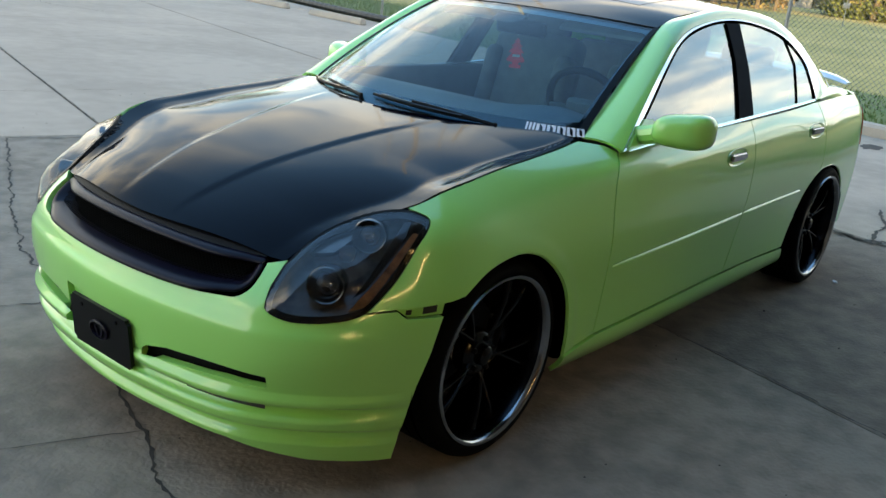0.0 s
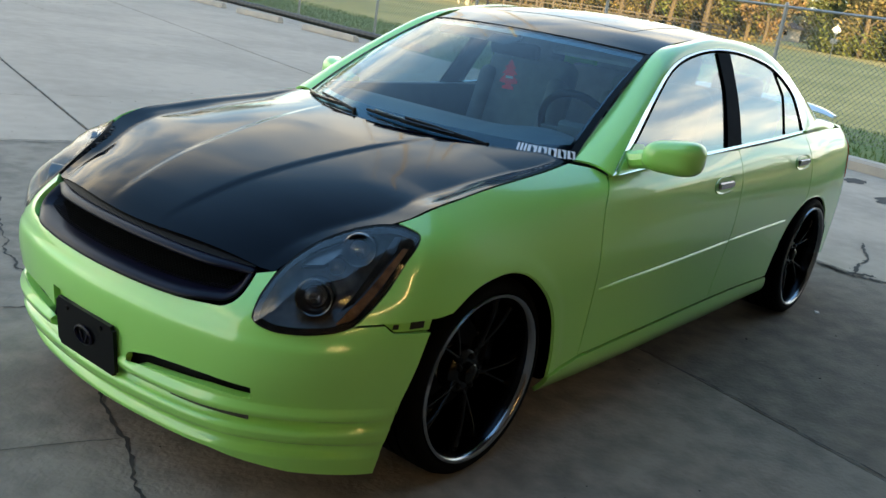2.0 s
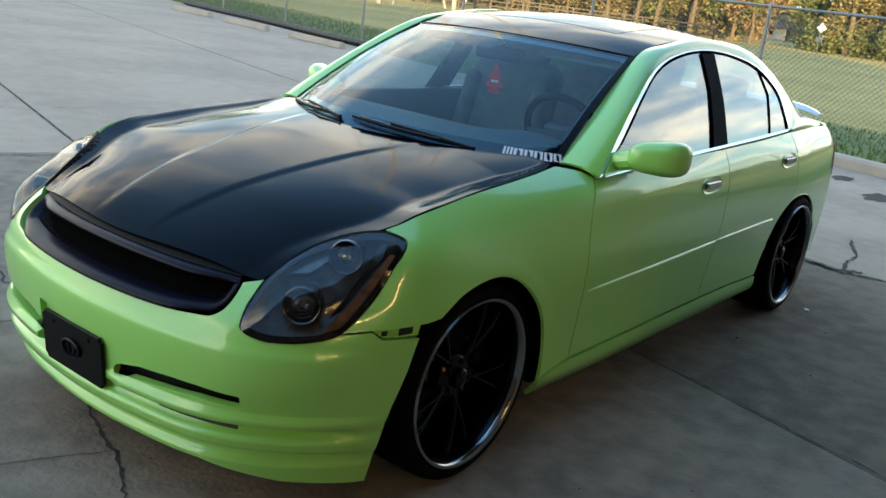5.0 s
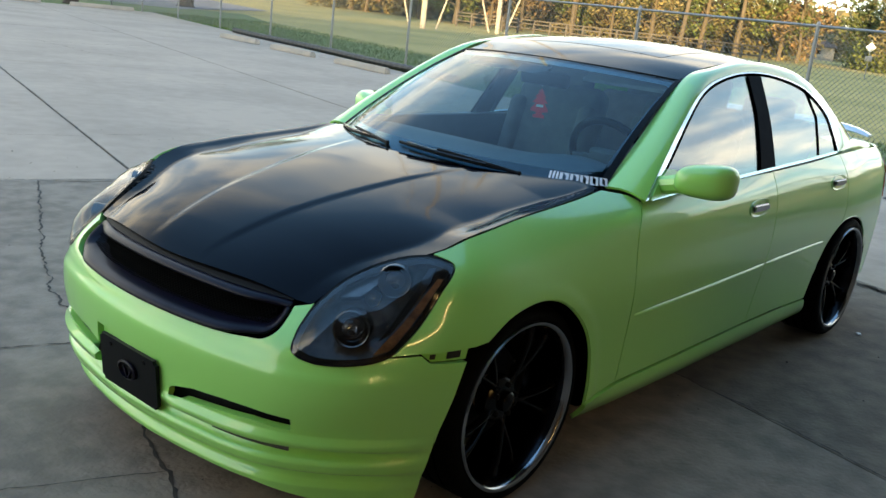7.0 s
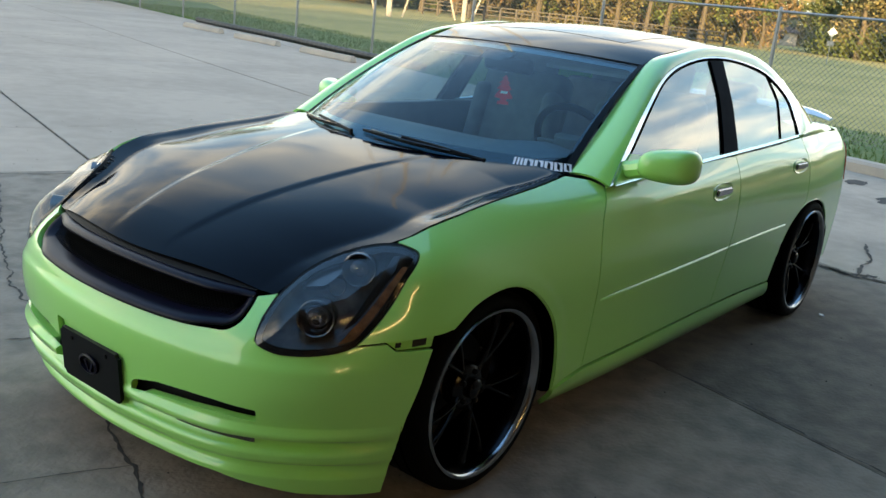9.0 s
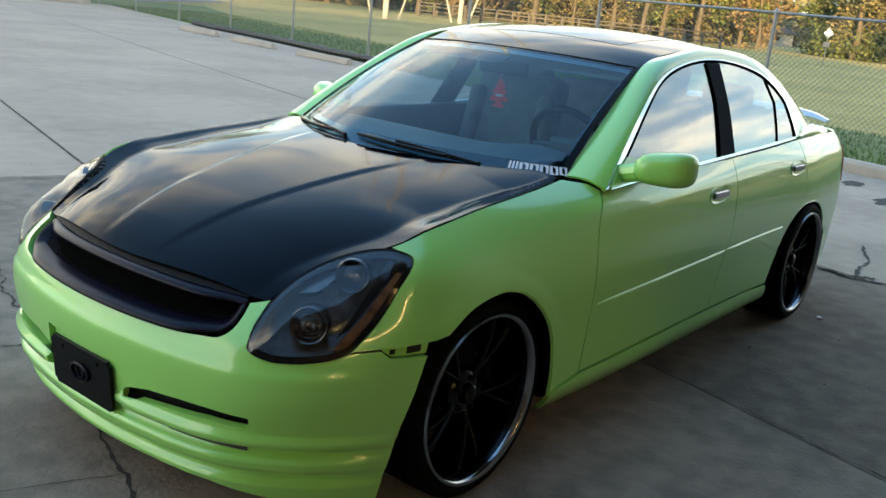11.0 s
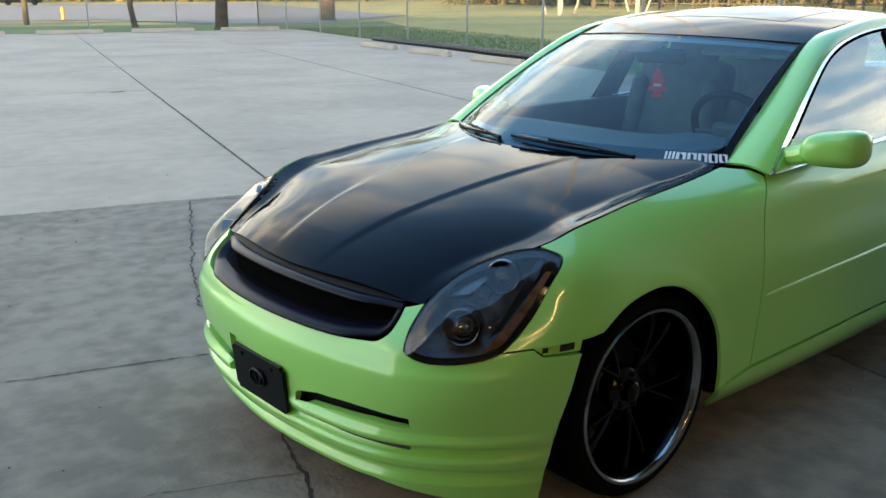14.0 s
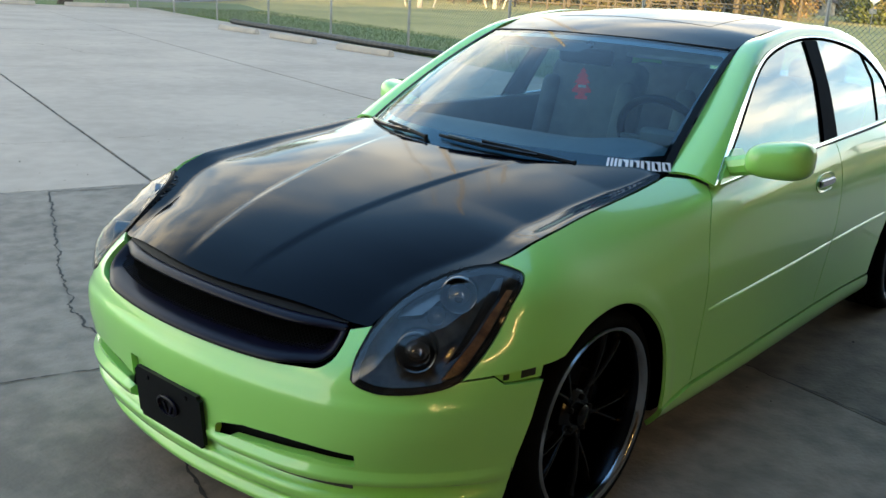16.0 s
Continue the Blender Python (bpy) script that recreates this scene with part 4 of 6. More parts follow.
def building():
    """The workshop behind the camera, whose shade lies over the lot; its bay stands open."""
    # unseen wall, added so that its shadow covers the lot
    lot_box("shade_wall", -40.3, -40.0, -130, -28.5, -0.05, 12.0, WALL, "long unseen tan wall added to keep the sun off the lot", "wall")
    lot_box("wall_side", -20.0, -4.4, -3.9, -3.6, -0.05, 8.0, WALL, "plain tan metal-sided flank of the building", "wall")
    lot_box("wall_front", -4.4, -4.1, -3.9, -2.6, -0.05, 8.0, WALL, "plain tan metal-sided building wall beside the open bay", "wall")
    lot_box("wall_header", -4.4, -4.1, -2.6, 1.2, 3.0, 8.0, WALL, "plain tan metal-sided wall over the open bay", "wall")
    # unseen block, added to cut skylight on the car's flank and the ground there
    lot_box("shade_annex", -4.4, -2.1, 1.2, 8.0, -0.05, 6.0, WALL, "plain tan unseen block added to shade the ground beside the car", "wall")
    lot_box("wall_end", -20, -4.4, 7.7, 8.0, -0.05, 8.0, WALL, "plain tan metal-sided end wall", "wall")
    # added out of view to stop western sky light reaching the right-hand ground
    lot_box("light_stop_wing", -4.09, -1.3, -3.9, -3.6, -0.05, 6.4, WALL, "plain tan unseen wall added to stop low western light", "wall")
    lot_box("wall_back", -20.3, -20.0, -3.9, 8.0, -0.05, 8.0, WALL, "plain tan metal-sided back wall of the workshop", "wall")
    lot_box("roof_slab", -20.3, -3.9, -4.0, 8.2, 8.0, 8.2, ROOFING, "flat dark roof of the long building", "roof")
    # overhead slab, unseen, added to take skylight off the ground by the doors
    lot_box("shade_canopy", -2.09, -0.5, 1.0, 4.6, 2.8, 2.95, ROOFING, "flat dark unseen slab added overhead to shade the ground beside the car", "roof")
    lot_box("workshop_floor", -20.0, -4.1, -3.6, 7.7, -0.05, 0.004, CONCRETE_OLD_SHADED, "grey concrete floor inside the workshop", "floor")
    first = None
    for a in (-8.6, -12.0, -16.5):
        m = Matrix.Translation(lot(a, 0.2, 3.45)) @ Matrix.Rotation(math.atan2(D2.y, D2.x), 4, "Z")
        if first is None:
            first = thing("tube_lamp", "lit warm tube lamp hung in the workshop", "lamp", "lamps in the workshop", at=m)
            part("lamp_housing", box_bm(3.1, 0.16, 0.05, 0.01, Matrix.Translation((0, 0, 0.04))), WALL, first)
            part("tube", tube([(-1.5, 0, 0), (1.5, 0, 0)], 0.05, 10), TUBE_GLOW, first, "glowing warm lamp tube")
            for x in (-0.7, 0.7):
                part("hanger", tube([(x, 0, 0.06), (x, 0, 4.55)], 0.006, 6), GALV, first)
        else:
            copy_thing(first, m)


building()


# ---- the car ----
car = thing("sedan_car", "lime green four-door sedan with black hood and roof, parked on concrete", "car")


def xz(points):
    """Points (x, z) of the driver's flank as shell places."""
    return [(q_at_x(x, z), z) for x, z in points]


def fair(points, n=5):
    return smooth_line(points, n)


# lines that several panels share, as (x, z) on the flank
ARCH_F = [(-.395, .115), (-.387, .36), (-.318, .521), (-.246, .601), (-.156, .653), (-.051, .677), (.049, .676), (.143, .641), (.247, .557), (.310, .465), (.342, .355), (.354, .252)]
ARCH_R = [(2.345, .292), (2.395, .417), (2.475, .565), (2.609, .650), (2.77, .672), (2.948, .645), (3.12, .545), (3.20, .42), (3.225, .26)]
DOOR_F = [(.534, .287), (.545, .481), (.541, .689), (.552, .784), (.572, .845), (.636, .917)]
DOOR_B = [(1.628, .302), (1.691, .561), (1.742, .784), (1.748, .868), (1.735, .960)]
DOOR_R = [(2.654, .695), (2.668, .796), (2.648, .896), (2.615, .996)]
SEAM = [(-0.346, 0.83), (-0.23, 0.865), (-0.1, 0.885), (0.05, 0.904), (0.2, 0.918), (0.36, 0.933), (0.5, 0.95)]


def belt(x):
    return float(np.interp(x, [.6, 1.0, 1.6, 2.2, 2.65], [.917, .936, .957, .979, 1.0]))


def nose_relief(q, z):
    """The blades and grooves of the front bumper's lower half, as a push outwards."""
    a = abs(q)
    fade = 1 - min(max((a - 0.74) / 0.3, 0), 1)
    mid = min(max((a - 0.10) / 0.12, 0), 1)

    def step(lo, hi, soft=.009):
        a1, b1 = min(max((z - lo) / soft + .5, 0), 1), min(max((hi - z) / soft + .5, 0), 1)
        return a1 * a1 * (3 - 2 * a1) * b1 * b1 * (3 - 2 * b1)
    g = .020 * step(.306, .336) * mid - .016 * step(.280, .302) * mid + .021 * step(.228, .274) - .013 * step(.190, .222) + .012 * step(.10, .184)
    # the shelf under lamps and grille
    top = min(max((z - .515) / .03, 0), 1)
    return g * fade - .007 * top * top * (3 - 2 * top) * (1 - min(max((a - .80) / .14, 0), 1))


def bumper_skin(q, z):
    x, y, _ = shell(q, z)
    g = nose_relief(q, z)
    n = Vector((x + 0.15, y * 0.8, 0)).normalized()
    return (x + n.x * g, y + n.y * g, z)


LAMP = [(.589, .583), (.617, .568), (.662, .560), (.731, .562), (.801, .571), (.850, .588), (.895, .633), (.936, .682), (.977, .747), (1.012, .788), (1.018, .809),
        (.984, .819), (.920, .826), (.840, .820), (.744, .799), (.662, .769), (.611, .734), (.581, .686), (.579, .633)]
LAMP = smooth_line(LAMP, 3, True)
GRILLE_LOW = [(-.527, .674), (-.532, .645), (-.527, .615), (-.500, .593), (-.458, .587), (-.363, .579), (-.25, .575), (-.12, .574), (0, .574)]
GRILLE_LOW = fair(GRILLE_LOW, 4)
GRILLE_LOW += [(-q, z) for q, z in reversed(GRILLE_LOW[:-1])]


def bumper_outline():
    side = [(.527, .676), (.579, .690), (.579, .633), (.589, .583), (.617, .568), (.662, .560), (.731, .562), (.801, .571), (.850, .587), (.950, .590), (.985, .568)]
    arch = [(q_at_x(-.320, .558), .558), (q_at_x(-.352, .46), .46), (q_at_x(-.387, .36), .36), (q_at_x(-.402, .24), .24), (q_at_x(-.400, .112), .112)]
    low = [(.80, .115), (.70, .118), (.593, .138), (.470, .160), (.237, .162), (0.0, .162)]
    right = side + arch + low
    left = [(-q, z) for q, z in reversed(right[:-1])]
    return right + left + GRILLE_LOW[1:-1]


PLATE_HOLE = [(-.203, .438), (-.10, .438), (-.10, .285), (-.197, .285)]
SLOT_A = [(.182, .340), (.182, .352), (.190, .362), (.205, .370), (.287, .388), (.40, .396), (.496, .397), (.614, .392), (.616, .359), (.497, .366), (.354, .358), (.26, .349)]
SLOT_B = [(.336, .297), (.42, .303), (.495, .304), (.612, .290), (.612, .272), (.494, .283), (.40, .284), (.336, .283)]
SLOTS = [SLOT_A, SLOT_B, [(-q, z) for q, z in reversed(SLOT_A)], [(-q, z) for q, z in reversed(SLOT_B)]]


def inset_skin(depth):
    def f(q, z):
        x, y, _ = shell(q, z)
        n = Vector((x + 0.15, y * 0.9, 0)).normalized()
        return (x - n.x * depth, y - n.y * depth, z)
    return f


front = panel("front_bumper", bumper_outline(), bumper_skin, GREEN, car, step=0.0095, holes=[SLOTS[0], SLOTS[2], PLATE_HOLE], flange=0.022)
panel("bumper_backing", [(-.72, .21), (.72, .21), (.72, .50), (-.72, .50)], inset_skin(.034), MATT_BLACK, front, step=0.04, flange=0, gap=0)
panel("plate_recess", PLATE_HOLE, inset_skin(.018), GREEN, front, step=0.03, gap=-.003, flange=0.002)
for sgn in (-1, 1):
    strip = [(sgn * q, z) for q, z in ((.345, .300), (.495, .301), (.610, .296), (.610, .282), (.495, .285), (.345, .286))]
    panel("lower_insert", strip, lambda q, z: tuple(Vector(bumper_skin(q, z)) + Vector((-.004, -.002 if q > 0 else .002, 0))), LAMP_DARK, front, "dull grey mesh strip in the lower slot", step=0.02, gap=0, flange=0.004)


def licence_plate():
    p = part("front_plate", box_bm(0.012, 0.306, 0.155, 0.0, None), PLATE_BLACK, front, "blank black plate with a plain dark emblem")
    me = p.data
    b = bmesh.new()
    b.from_mesh(me)
    bmesh.ops.bevel(b, geom=[e for e in b.edges if abs(e.verts[0].co.y - e.verts[1].co.y) < .001 and abs(e.verts[0].co.z - e.verts[1].co.z) < .001], offset=0.012, segments=3, affect="EDGES")
    b.to_mesh(me)
    b.free()
    p.matrix_world = pose(-.8365, 0, .352, 0, -5.5, 0)
    e = lathe([(0.048, 0.0), (0.048, -0.005), (0.040, -0.008), (0.038, 0.0)], 32, "X")
    for v in e.verts:
        v.co.z *= 0.62
    m = part("emblem_ring", e, GRILLE_PLUM, p)
    m.location = (-0.007, 0, 0.002)
    for y, t in ((-0.012, 28), (0.012, -28)):
        k = part("emblem_bar", box_bm(0.005, 0.008, 0.036, 0.001, Matrix.Rotation(radians(t), 4, "X")), GRILLE_PLUM, p)
        k.location = (-0.008, y, -0.006)
    for y in (-0.09, 0.09):
        s = part("plate_screw", lathe([(0.007, 0), (0.007, -0.003), (0.001, -0.004)], 12, "X"), MATT_BLACK, p)
        s.location = (-0.006, y, 0.055)


licence_plate()


# grille
def grille():
    g = part("grille", bmesh.new(), GRILLE_PLUM, car, "dark plum plastic grille surround with woven mesh")
    verts, faces = [], []
    loop = [(q * 0.995, z + 0.003) for q, z in GRILLE_LOW]
    hi = [(.512 - 1.024 * i / 30, .680 + 0.006 * math.cos((.512 - 1.024 * i / 30) * 3)) for i in range(31)]
    loop = loop + hi
    n = len(loop)
    cq, cz = 0.0, .635
    prof = [(0.0, 0.010), (0.0, -0.004), (0.004, -0.010), (0.011, -0.011), (0.017, -0.004), (0.021, 0.02), (0.024, 0.06)]
    tv = []
    for i, (q, z) in enumerate(loop):
        a, b = loop[i - 1], loop[(i + 1) % n]
        t = Vector((b[0] - a[0], b[1] - a[1]))
        t = t.normalized() if t.length > 1e-6 else Vector((1, 0))
        nin = Vector((-t.y, t.x))
        if nin.dot(Vector((cq - q, (cz - z) * 3))) < 0:
            nin = -nin
        row = []
        for off, depth in prof:
            qq, zz = q + nin.x * off, z + nin.y * off
            e = min(max((abs(qq) - .34) / .19, 0), 1)
            x, y, z2 = inset_skin(depth + .030 * e * e * (3 - 2 * e))(qq, zz)
            row.append(len(verts))
            verts.append((x, y, z2))
        tv.append(row)
    for i in range(n):
        r, s = tv[i], tv[(i + 1) % n]
        for k in range(len(prof) - 1):
            faces.append((r[k], s[k], s[k + 1], r[k + 1]))
    me = bpy.data.meshes.new("grille")
    me.from_pydata(verts, [], faces)
    me.polygons.foreach_set("use_smooth", [True] * len(me.polygons))
    me.materials.append(GRILLE_PLUM)
    b2 = bmesh.new()
    b2.from_mesh(me)
    bmesh.ops.recalc_face_normals(b2, faces=b2.faces)
    b2.to_mesh(me)
    b2.free()
    g.data = me
    # woven mesh
    lv, lf = [], []
    skin = inset_skin(.045)
    pitch = 0.0155
    zlo, zhi = .585, .685
    for sgn in (1, -1):
        for i in range(-76, 77):
            q0 = i * pitch * 0.9
            pts = []
            for k in range(9):
                z = zlo + (zhi - zlo) * k / 8
                q = q0 + sgn * (k / 8 - 0.5) * (zhi - zlo) * 1.5
                if abs(q) > .505 - max(0, (.60 - z)) * 2:
                    continue
                pts.append(Vector(skin(q, z)))
            for a, c in zip(pts, pts[1:]):
                k = len(lv)
                d = (c - a).normalized()
                s = d.cross(Vector((-1, 0, 0))).normalized() * 0.0013
                o = Vector((-0.0015 * sgn, 0, 0))
                lv.extend([a + s + o, a - s + o, c - s + o, c + s + o])
                lf.append((k, k + 1, k + 2, k + 3))
    link_mesh("grille_mesh", lv, lf, RUBBER, g, "black woven diamond mesh", smooth=False)
    panel("grille_backing", [(-.51, .585), (.51, .585), (.51, .69), (-.51, .69)], inset_skin(.075), LINER, g, step=0.05, flange=0, gap=0)
    panel("grille_top_strip", [(-.515, .682), (.515, .682), (.515, .700), (-.515, .700)], inset_skin(.018), MATT_BLACK, g, "black rubber seal under the hood's front edge", step=0.03, flange=0.02, gap=0)


grille()

# ---- hood ----
SEAM_PTS = [(q_at_x(x, z), z) for x, z in SEAM]
HOOD_Y = spline([-.75, -.62, -.563, -.507, -.441, -.38, -.30] + [p[0] for p in SEAM[1:]], [.535, .549, .565, .588, .625, .672, .715] + [-shell(q, z)[1] for q, z in SEAM_PTS[1:]])
HOOD_ZE = spline([-.75, -.62, -.563, -.507, -.441, -.38, -.30] + [p[0] for p in SEAM[1:]], [.60, .688, .727, .758, .788, .813, .842] + [z for _, z in SEAM[1:]])
HOOD_ZC = spline([-.76, -.72, -.66, -.58, -.45, -.25, 0.0, .25, .6], [.672, .700, .738, .776, .824, .874, .921, .955, .988])


def hood_z(x, y):
    """A domed middle between two valleys; the outer bands rise again to the fenders."""
    ye, ze, zc = float(value(HOOD_Y, x)), float(value(HOOD_ZE, x)), float(value(HOOD_ZC, x))
    wide = float(np.interp(x, [-.60, -.36, -.1, .29, .5], [.05, .10, .105, .08, .03]))
    yv = ye - wide
    dip = wide * float(np.interp(x, [-.62, -.45, -.25, .5], [0.0, .08, .14, .13]))
    zv = ze - dip
    if x < -.5:
        k = min(1, (-.5 - x) / .16)
        zv = zv * (1 - k) + k * (ze + (zc - ze) * (1 - (yv / ye) ** 2.4))
    a = abs(y)
    if a <= yv:
        z = zc - (zc - zv) * (a / yv) ** 3.2
    else:
        t = min((a - yv) / (ye - yv), 1.15)
        z = zv + (ze - zv) * (t * .75 + .25 * t * t)
    # the raised middle: two creases that spread towards the screen
    yc = 0.13 + 0.17 * min(max((x + .66) / 1.0, 0), 1)
    s = min(max((a - yc) / 0.02 + 0.5, 0), 1)
    fade = min(max((x + .70) / .12, 0), 1) * min(max((.35 - x) / .3, 0), 1)
    z += 0.0045 * (1 - s * s * (3 - 2 * s)) * fade
    # the rolled edge beside the fender
    t = min(max((a / ye - 0.93) / 0.07, 0), 1)
    return z + 0.0025 * math.sin(t * math.pi) * min(max((x + .28) / .2, 0), 1)


def hood_skin(x, y):
    return (x, y, hood_z(x, y))


def hood_outline():
    half = [(-.718 + 0.295 * y * y, y) for y in np.linspace(0, .545, 14)]
    half += [(x, float(value(HOOD_Y, x))) for x in (-.60, -.563, -.507, -.441, -.40, -.36, -.30, -.2, -.1, 0, .1, .2, .3, .4, .46)]
    half += [(.505, .69), (.525, .66)]
    half += [(.255 + .30 * (abs(y) / .64) ** 2.1, y) for y in np.linspace(.60, 0, 12)]
    return half + [(x, -y) for x, y in reversed(half[1:-1])]


panel("hood", hood_outline(), hood_skin, BLACK_WRAP, car, "black satin hood with two long creases", step=0.012, gap=0.003, flange=0.02, centre=(0, 0, 0.3))


# ---- flanks, both sides ----
ARCH_LINE = np.array(fair(ARCH_F[3:], 6))


def flared(q, z):
    """The fender's skin, with a flat raised band round the wheel opening."""
    x, y, zz = shell(q, z)
    d = float(np.min(np.hypot(ARCH_LINE[:, 0] - x, ARCH_LINE[:, 1] - zz)))
    k = min(max((.062 - d) / .03, 0), 1)
    return (x, y - .0032 * k * k * (3 - 2 * k), zz)


def sill_skin(q, z):
    """The sill stands proud under the doors and rolls in below."""
    x, y, zz = shell(q, z)
    k = min(max((z - .17) / .13, 0), 1)
    return (x, y - .014 * math.sin(math.pi * min(1, k * .62 + .38)) ** .5 * min(1, k * 2) + .035 * (1 - k) ** 2.2, zz)


def flank_panels(s):
    fender = xz(fair(DOOR_F, 4)) + [(q_at_x(.60, .936), .936)] + xz(list(reversed(fair(SEAM, 4))))
    lamp_edge = [(.984, .819), (1.018, .809), (1.012, .788), (.977, .747), (.936, .682), (.895, .633), (.850, .588)]
    fender += fair(lamp_edge, 3) + [(.950, .591)] + [(q_at_x(-.300, .593), .593)]
    fender += xz(fair(ARCH_F[3:], 4)) + xz([(.42, .268)])
    f = panel("front_fender", fender, flared, GREEN, car, step=0.017, side=s)
    lip = fair(ARCH_F[3:], 4)
    bead_pts = [Vector(shell(q, z)) + Vector((0, 0.003, 0)) for q, z in xz(lip)]
    part("arch_lip", tube([(p.x, p.y * s, p.z) for p in bead_pts], 0.0035, 6), GREEN, f)
    # missing side marker: an open pocket with dark fittings
    pocket = [(.952, .588), (q_at_x(-.309, .592), .592), (q_at_x(-.318, .560), .560), (.992, .566)]
    panel("marker_pocket", pocket, inset_skin(.014), GREEN, f, "empty side marker pocket, lamp missing", step=0.02, gap=0, flange=0.003, side=s)
    for q0, q1, z0, z1 in ((.985, 1.004, .572, .585), (1.045, 1.095, .569, .588)):
        panel("marker_hole", [(q0, z0), (q1, z0), (q1, z1), (q0, z1)], inset_skin(.0125), MARK, f, step=0.02, gap=0, flange=0.002, side=s)

    top_f = [(q_at_x(x, belt(x)), belt(x)) for x in np.linspace(1.735, .645, 12)]
    d1 = xz(fair(DOOR_B, 4)) + top_f[1:] + xz(list(reversed(fair(DOOR_F, 4))))[1:] + xz([(.95, .293), (1.3, .299)])
    door = panel("front_door", d1, shell, GREEN, car, step=0.03, side=s)
    top_r = [(q_at_x(x, belt(x)), belt(x)) for x in np.linspace(2.61, 1.745, 10)]
    d2 = xz(fair(DOOR_R, 4)) + top_r[1:] + xz(list(reversed(fair(DOOR_B, 4)))) + xz([(1.9, .302), (2.2, .296)]) + xz(fair(ARCH_R[:4], 4))
    rear = panel("rear_door", d2, shell, GREEN, car, step=0.03, side=s)
    sill = xz([(.356, .248), (.42, .265), (.534, .285), (.95, .292), (1.3, .298), (1.628, .301), (2.0, .300), (2.343, .291), (2.375, .205), (1.84, .188), (1.26, .175), (.79, .173), (.368, .168)])
    panel("sill", sill, sill_skin, GREEN, car, step=0.02, gap=0.004, flange=0.016, side=s)
    q1 = xz(list(reversed(fair(DOOR_R, 4)))) + xz(fair(ARCH_R[3:], 4)) + [(4.85, .25), (4.85, .99), (q_at_x(3.0, 1.0), 1.0)]
    panel("quarter_panel", q1, shell, GREEN, car, step=0.035, side=s)
    lip = fair(ARCH_R[1:-1], 4)
    part("arch_lip", tube([(p.x, (p.y + .004) * s, p.z) for p in [Vector(shell(q, z)) for q, z in xz(lip)]], 0.005, 6), GREEN, rear)

    # rubbing strips
    def strip(x0, x1, z0, z1, owner):
        bm = bmesh.new()
        prof = [(-.011, 0.001), (-.010, .0042), (-.002, .0056), (.007, .005), (.010, 0.001)]
        rows = []
        n = 14
        for i in range(n + 1):
            x, z = x0 + (x1 - x0) * i / n, z0 + (z1 - z0) * i / n
            p = shell(q_at_x(x, z), z)
            k = 0.35 if i in (0, n) else 1
            rows.append([bm.verts.new((x, (p[1] - o * k) * s, z + dz * (0.7 if i in (0, n) else 1))) for dz, o in prof])
        for r, t in zip(rows, rows[1:]):
            for k in range(4):
                bm.faces.new((r[k], r[k + 1], t[k + 1], t[k]))
        bmesh.ops.recalc_face_normals(bm, faces=bm.faces)
        part("rubbing_strip", bm, GREEN, owner, smooth=60)
    strip(.575, 1.682, .529, .562, door)
    strip(1.70, 2.40, .563, .577, rear)

    # handles: an oval cup with a chrome pull
    for x, z, owner in ((1.552, .826, door), (2.515, .868, rear)):
        def cup(u, v, x=x, z=z):
            r = math.hypot(u / .105, v / .036)
            p = shell(q_at_x(x + u, z + v), z + v)
            return (x + u, p[1] - .0035 + 0.018 * max(0, 1 - r) ** 0.8, z + v)
        oval = [(0.103 * math.copysign(abs(math.cos(a)) ** .75, math.cos(a)), 0.034 * math.copysign(abs(math.sin(a)) ** .75, math.sin(a)) + 0.004 * math.cos(a)) for a in np.linspace(0, 2 * math.pi, 28, endpoint=False)]
        panel("handle_cup", oval, cup, GREEN, owner, step=0.012, gap=0, flange=0.006, side=s, centre=(1.4, 0, .8))
        base = Vector(shell(q_at_x(x, z), z))
        bar = box_bm(.155, .016, .034, .0, None)
        bmesh.ops.bevel(bar, geom=list(bar.edges), offset=.0075, segments=3, affect="EDGES")
        for v in bar.verts:
            v.co.y -= 0.010 * (1 - (v.co.x / .078) ** 2)
        h = part("door_handle", bar, LIP, owner, "chrome pull handle")
        if s < 0:
            for v in h.data.vertices:
                v.co.y = -v.co.y
            h.data.flip_normals()
        h.location = (x + .004, (base.y - .004) * s, z + .001)
    return door, rear


DOORS = {s: flank_panels(s) for s in (1, -1)}

# tail
tail = [(4.85, .25), (4.85, .985)] + [(q, .985) for q in np.linspace(5.0, 5.94, 8)] + [(5.94, .25)]
for s in (1, -1):
    rb = panel("rear_bumper" if s > 0 else "tail_panel", tail, shell, GREEN, car, step=0.05, gap=0, side=s)
    panel("tail_lamp", [(5.03, .70), (5.00, .80), (5.04, .90), (5.16, .93), (5.42, .92), (5.42, .80), (5.2, .70)], shell, TAIL_RED, rb, "red and amber tail lamp", step=0.04, gap=0, lift=0.006, flange=0.012, side=s)


# ---- roof, pillars and glass ----
ROOF_Z = spline([1.05, 1.14, 1.35, 1.6, 1.9, 2.2, 2.5, 2.78], [1.312, 1.338, 1.386, 1.420, 1.437, 1.426, 1.390, 1.330])


def roof_skin(x, y):
    return (x, y, float(value(ROOF_Z, x)) - (0.036 + 0.012 * min(1, max(0, (1.40 - x) / .17))) * (abs(y) / .56) ** 2)


ROOF_IN = [(.585, .668, .948), (.76, .640, 1.048), (.97, .606, 1.170), (1.234, .568, 1.316), (1.43, .562, 1.362), (1.72, .558, 1.398), (2.02, .556, 1.403), (2.35, .552, 1.380), (2.70, .548, 1.303), (3.02, .585, 1.165), (3.28, .63, 1.03)]
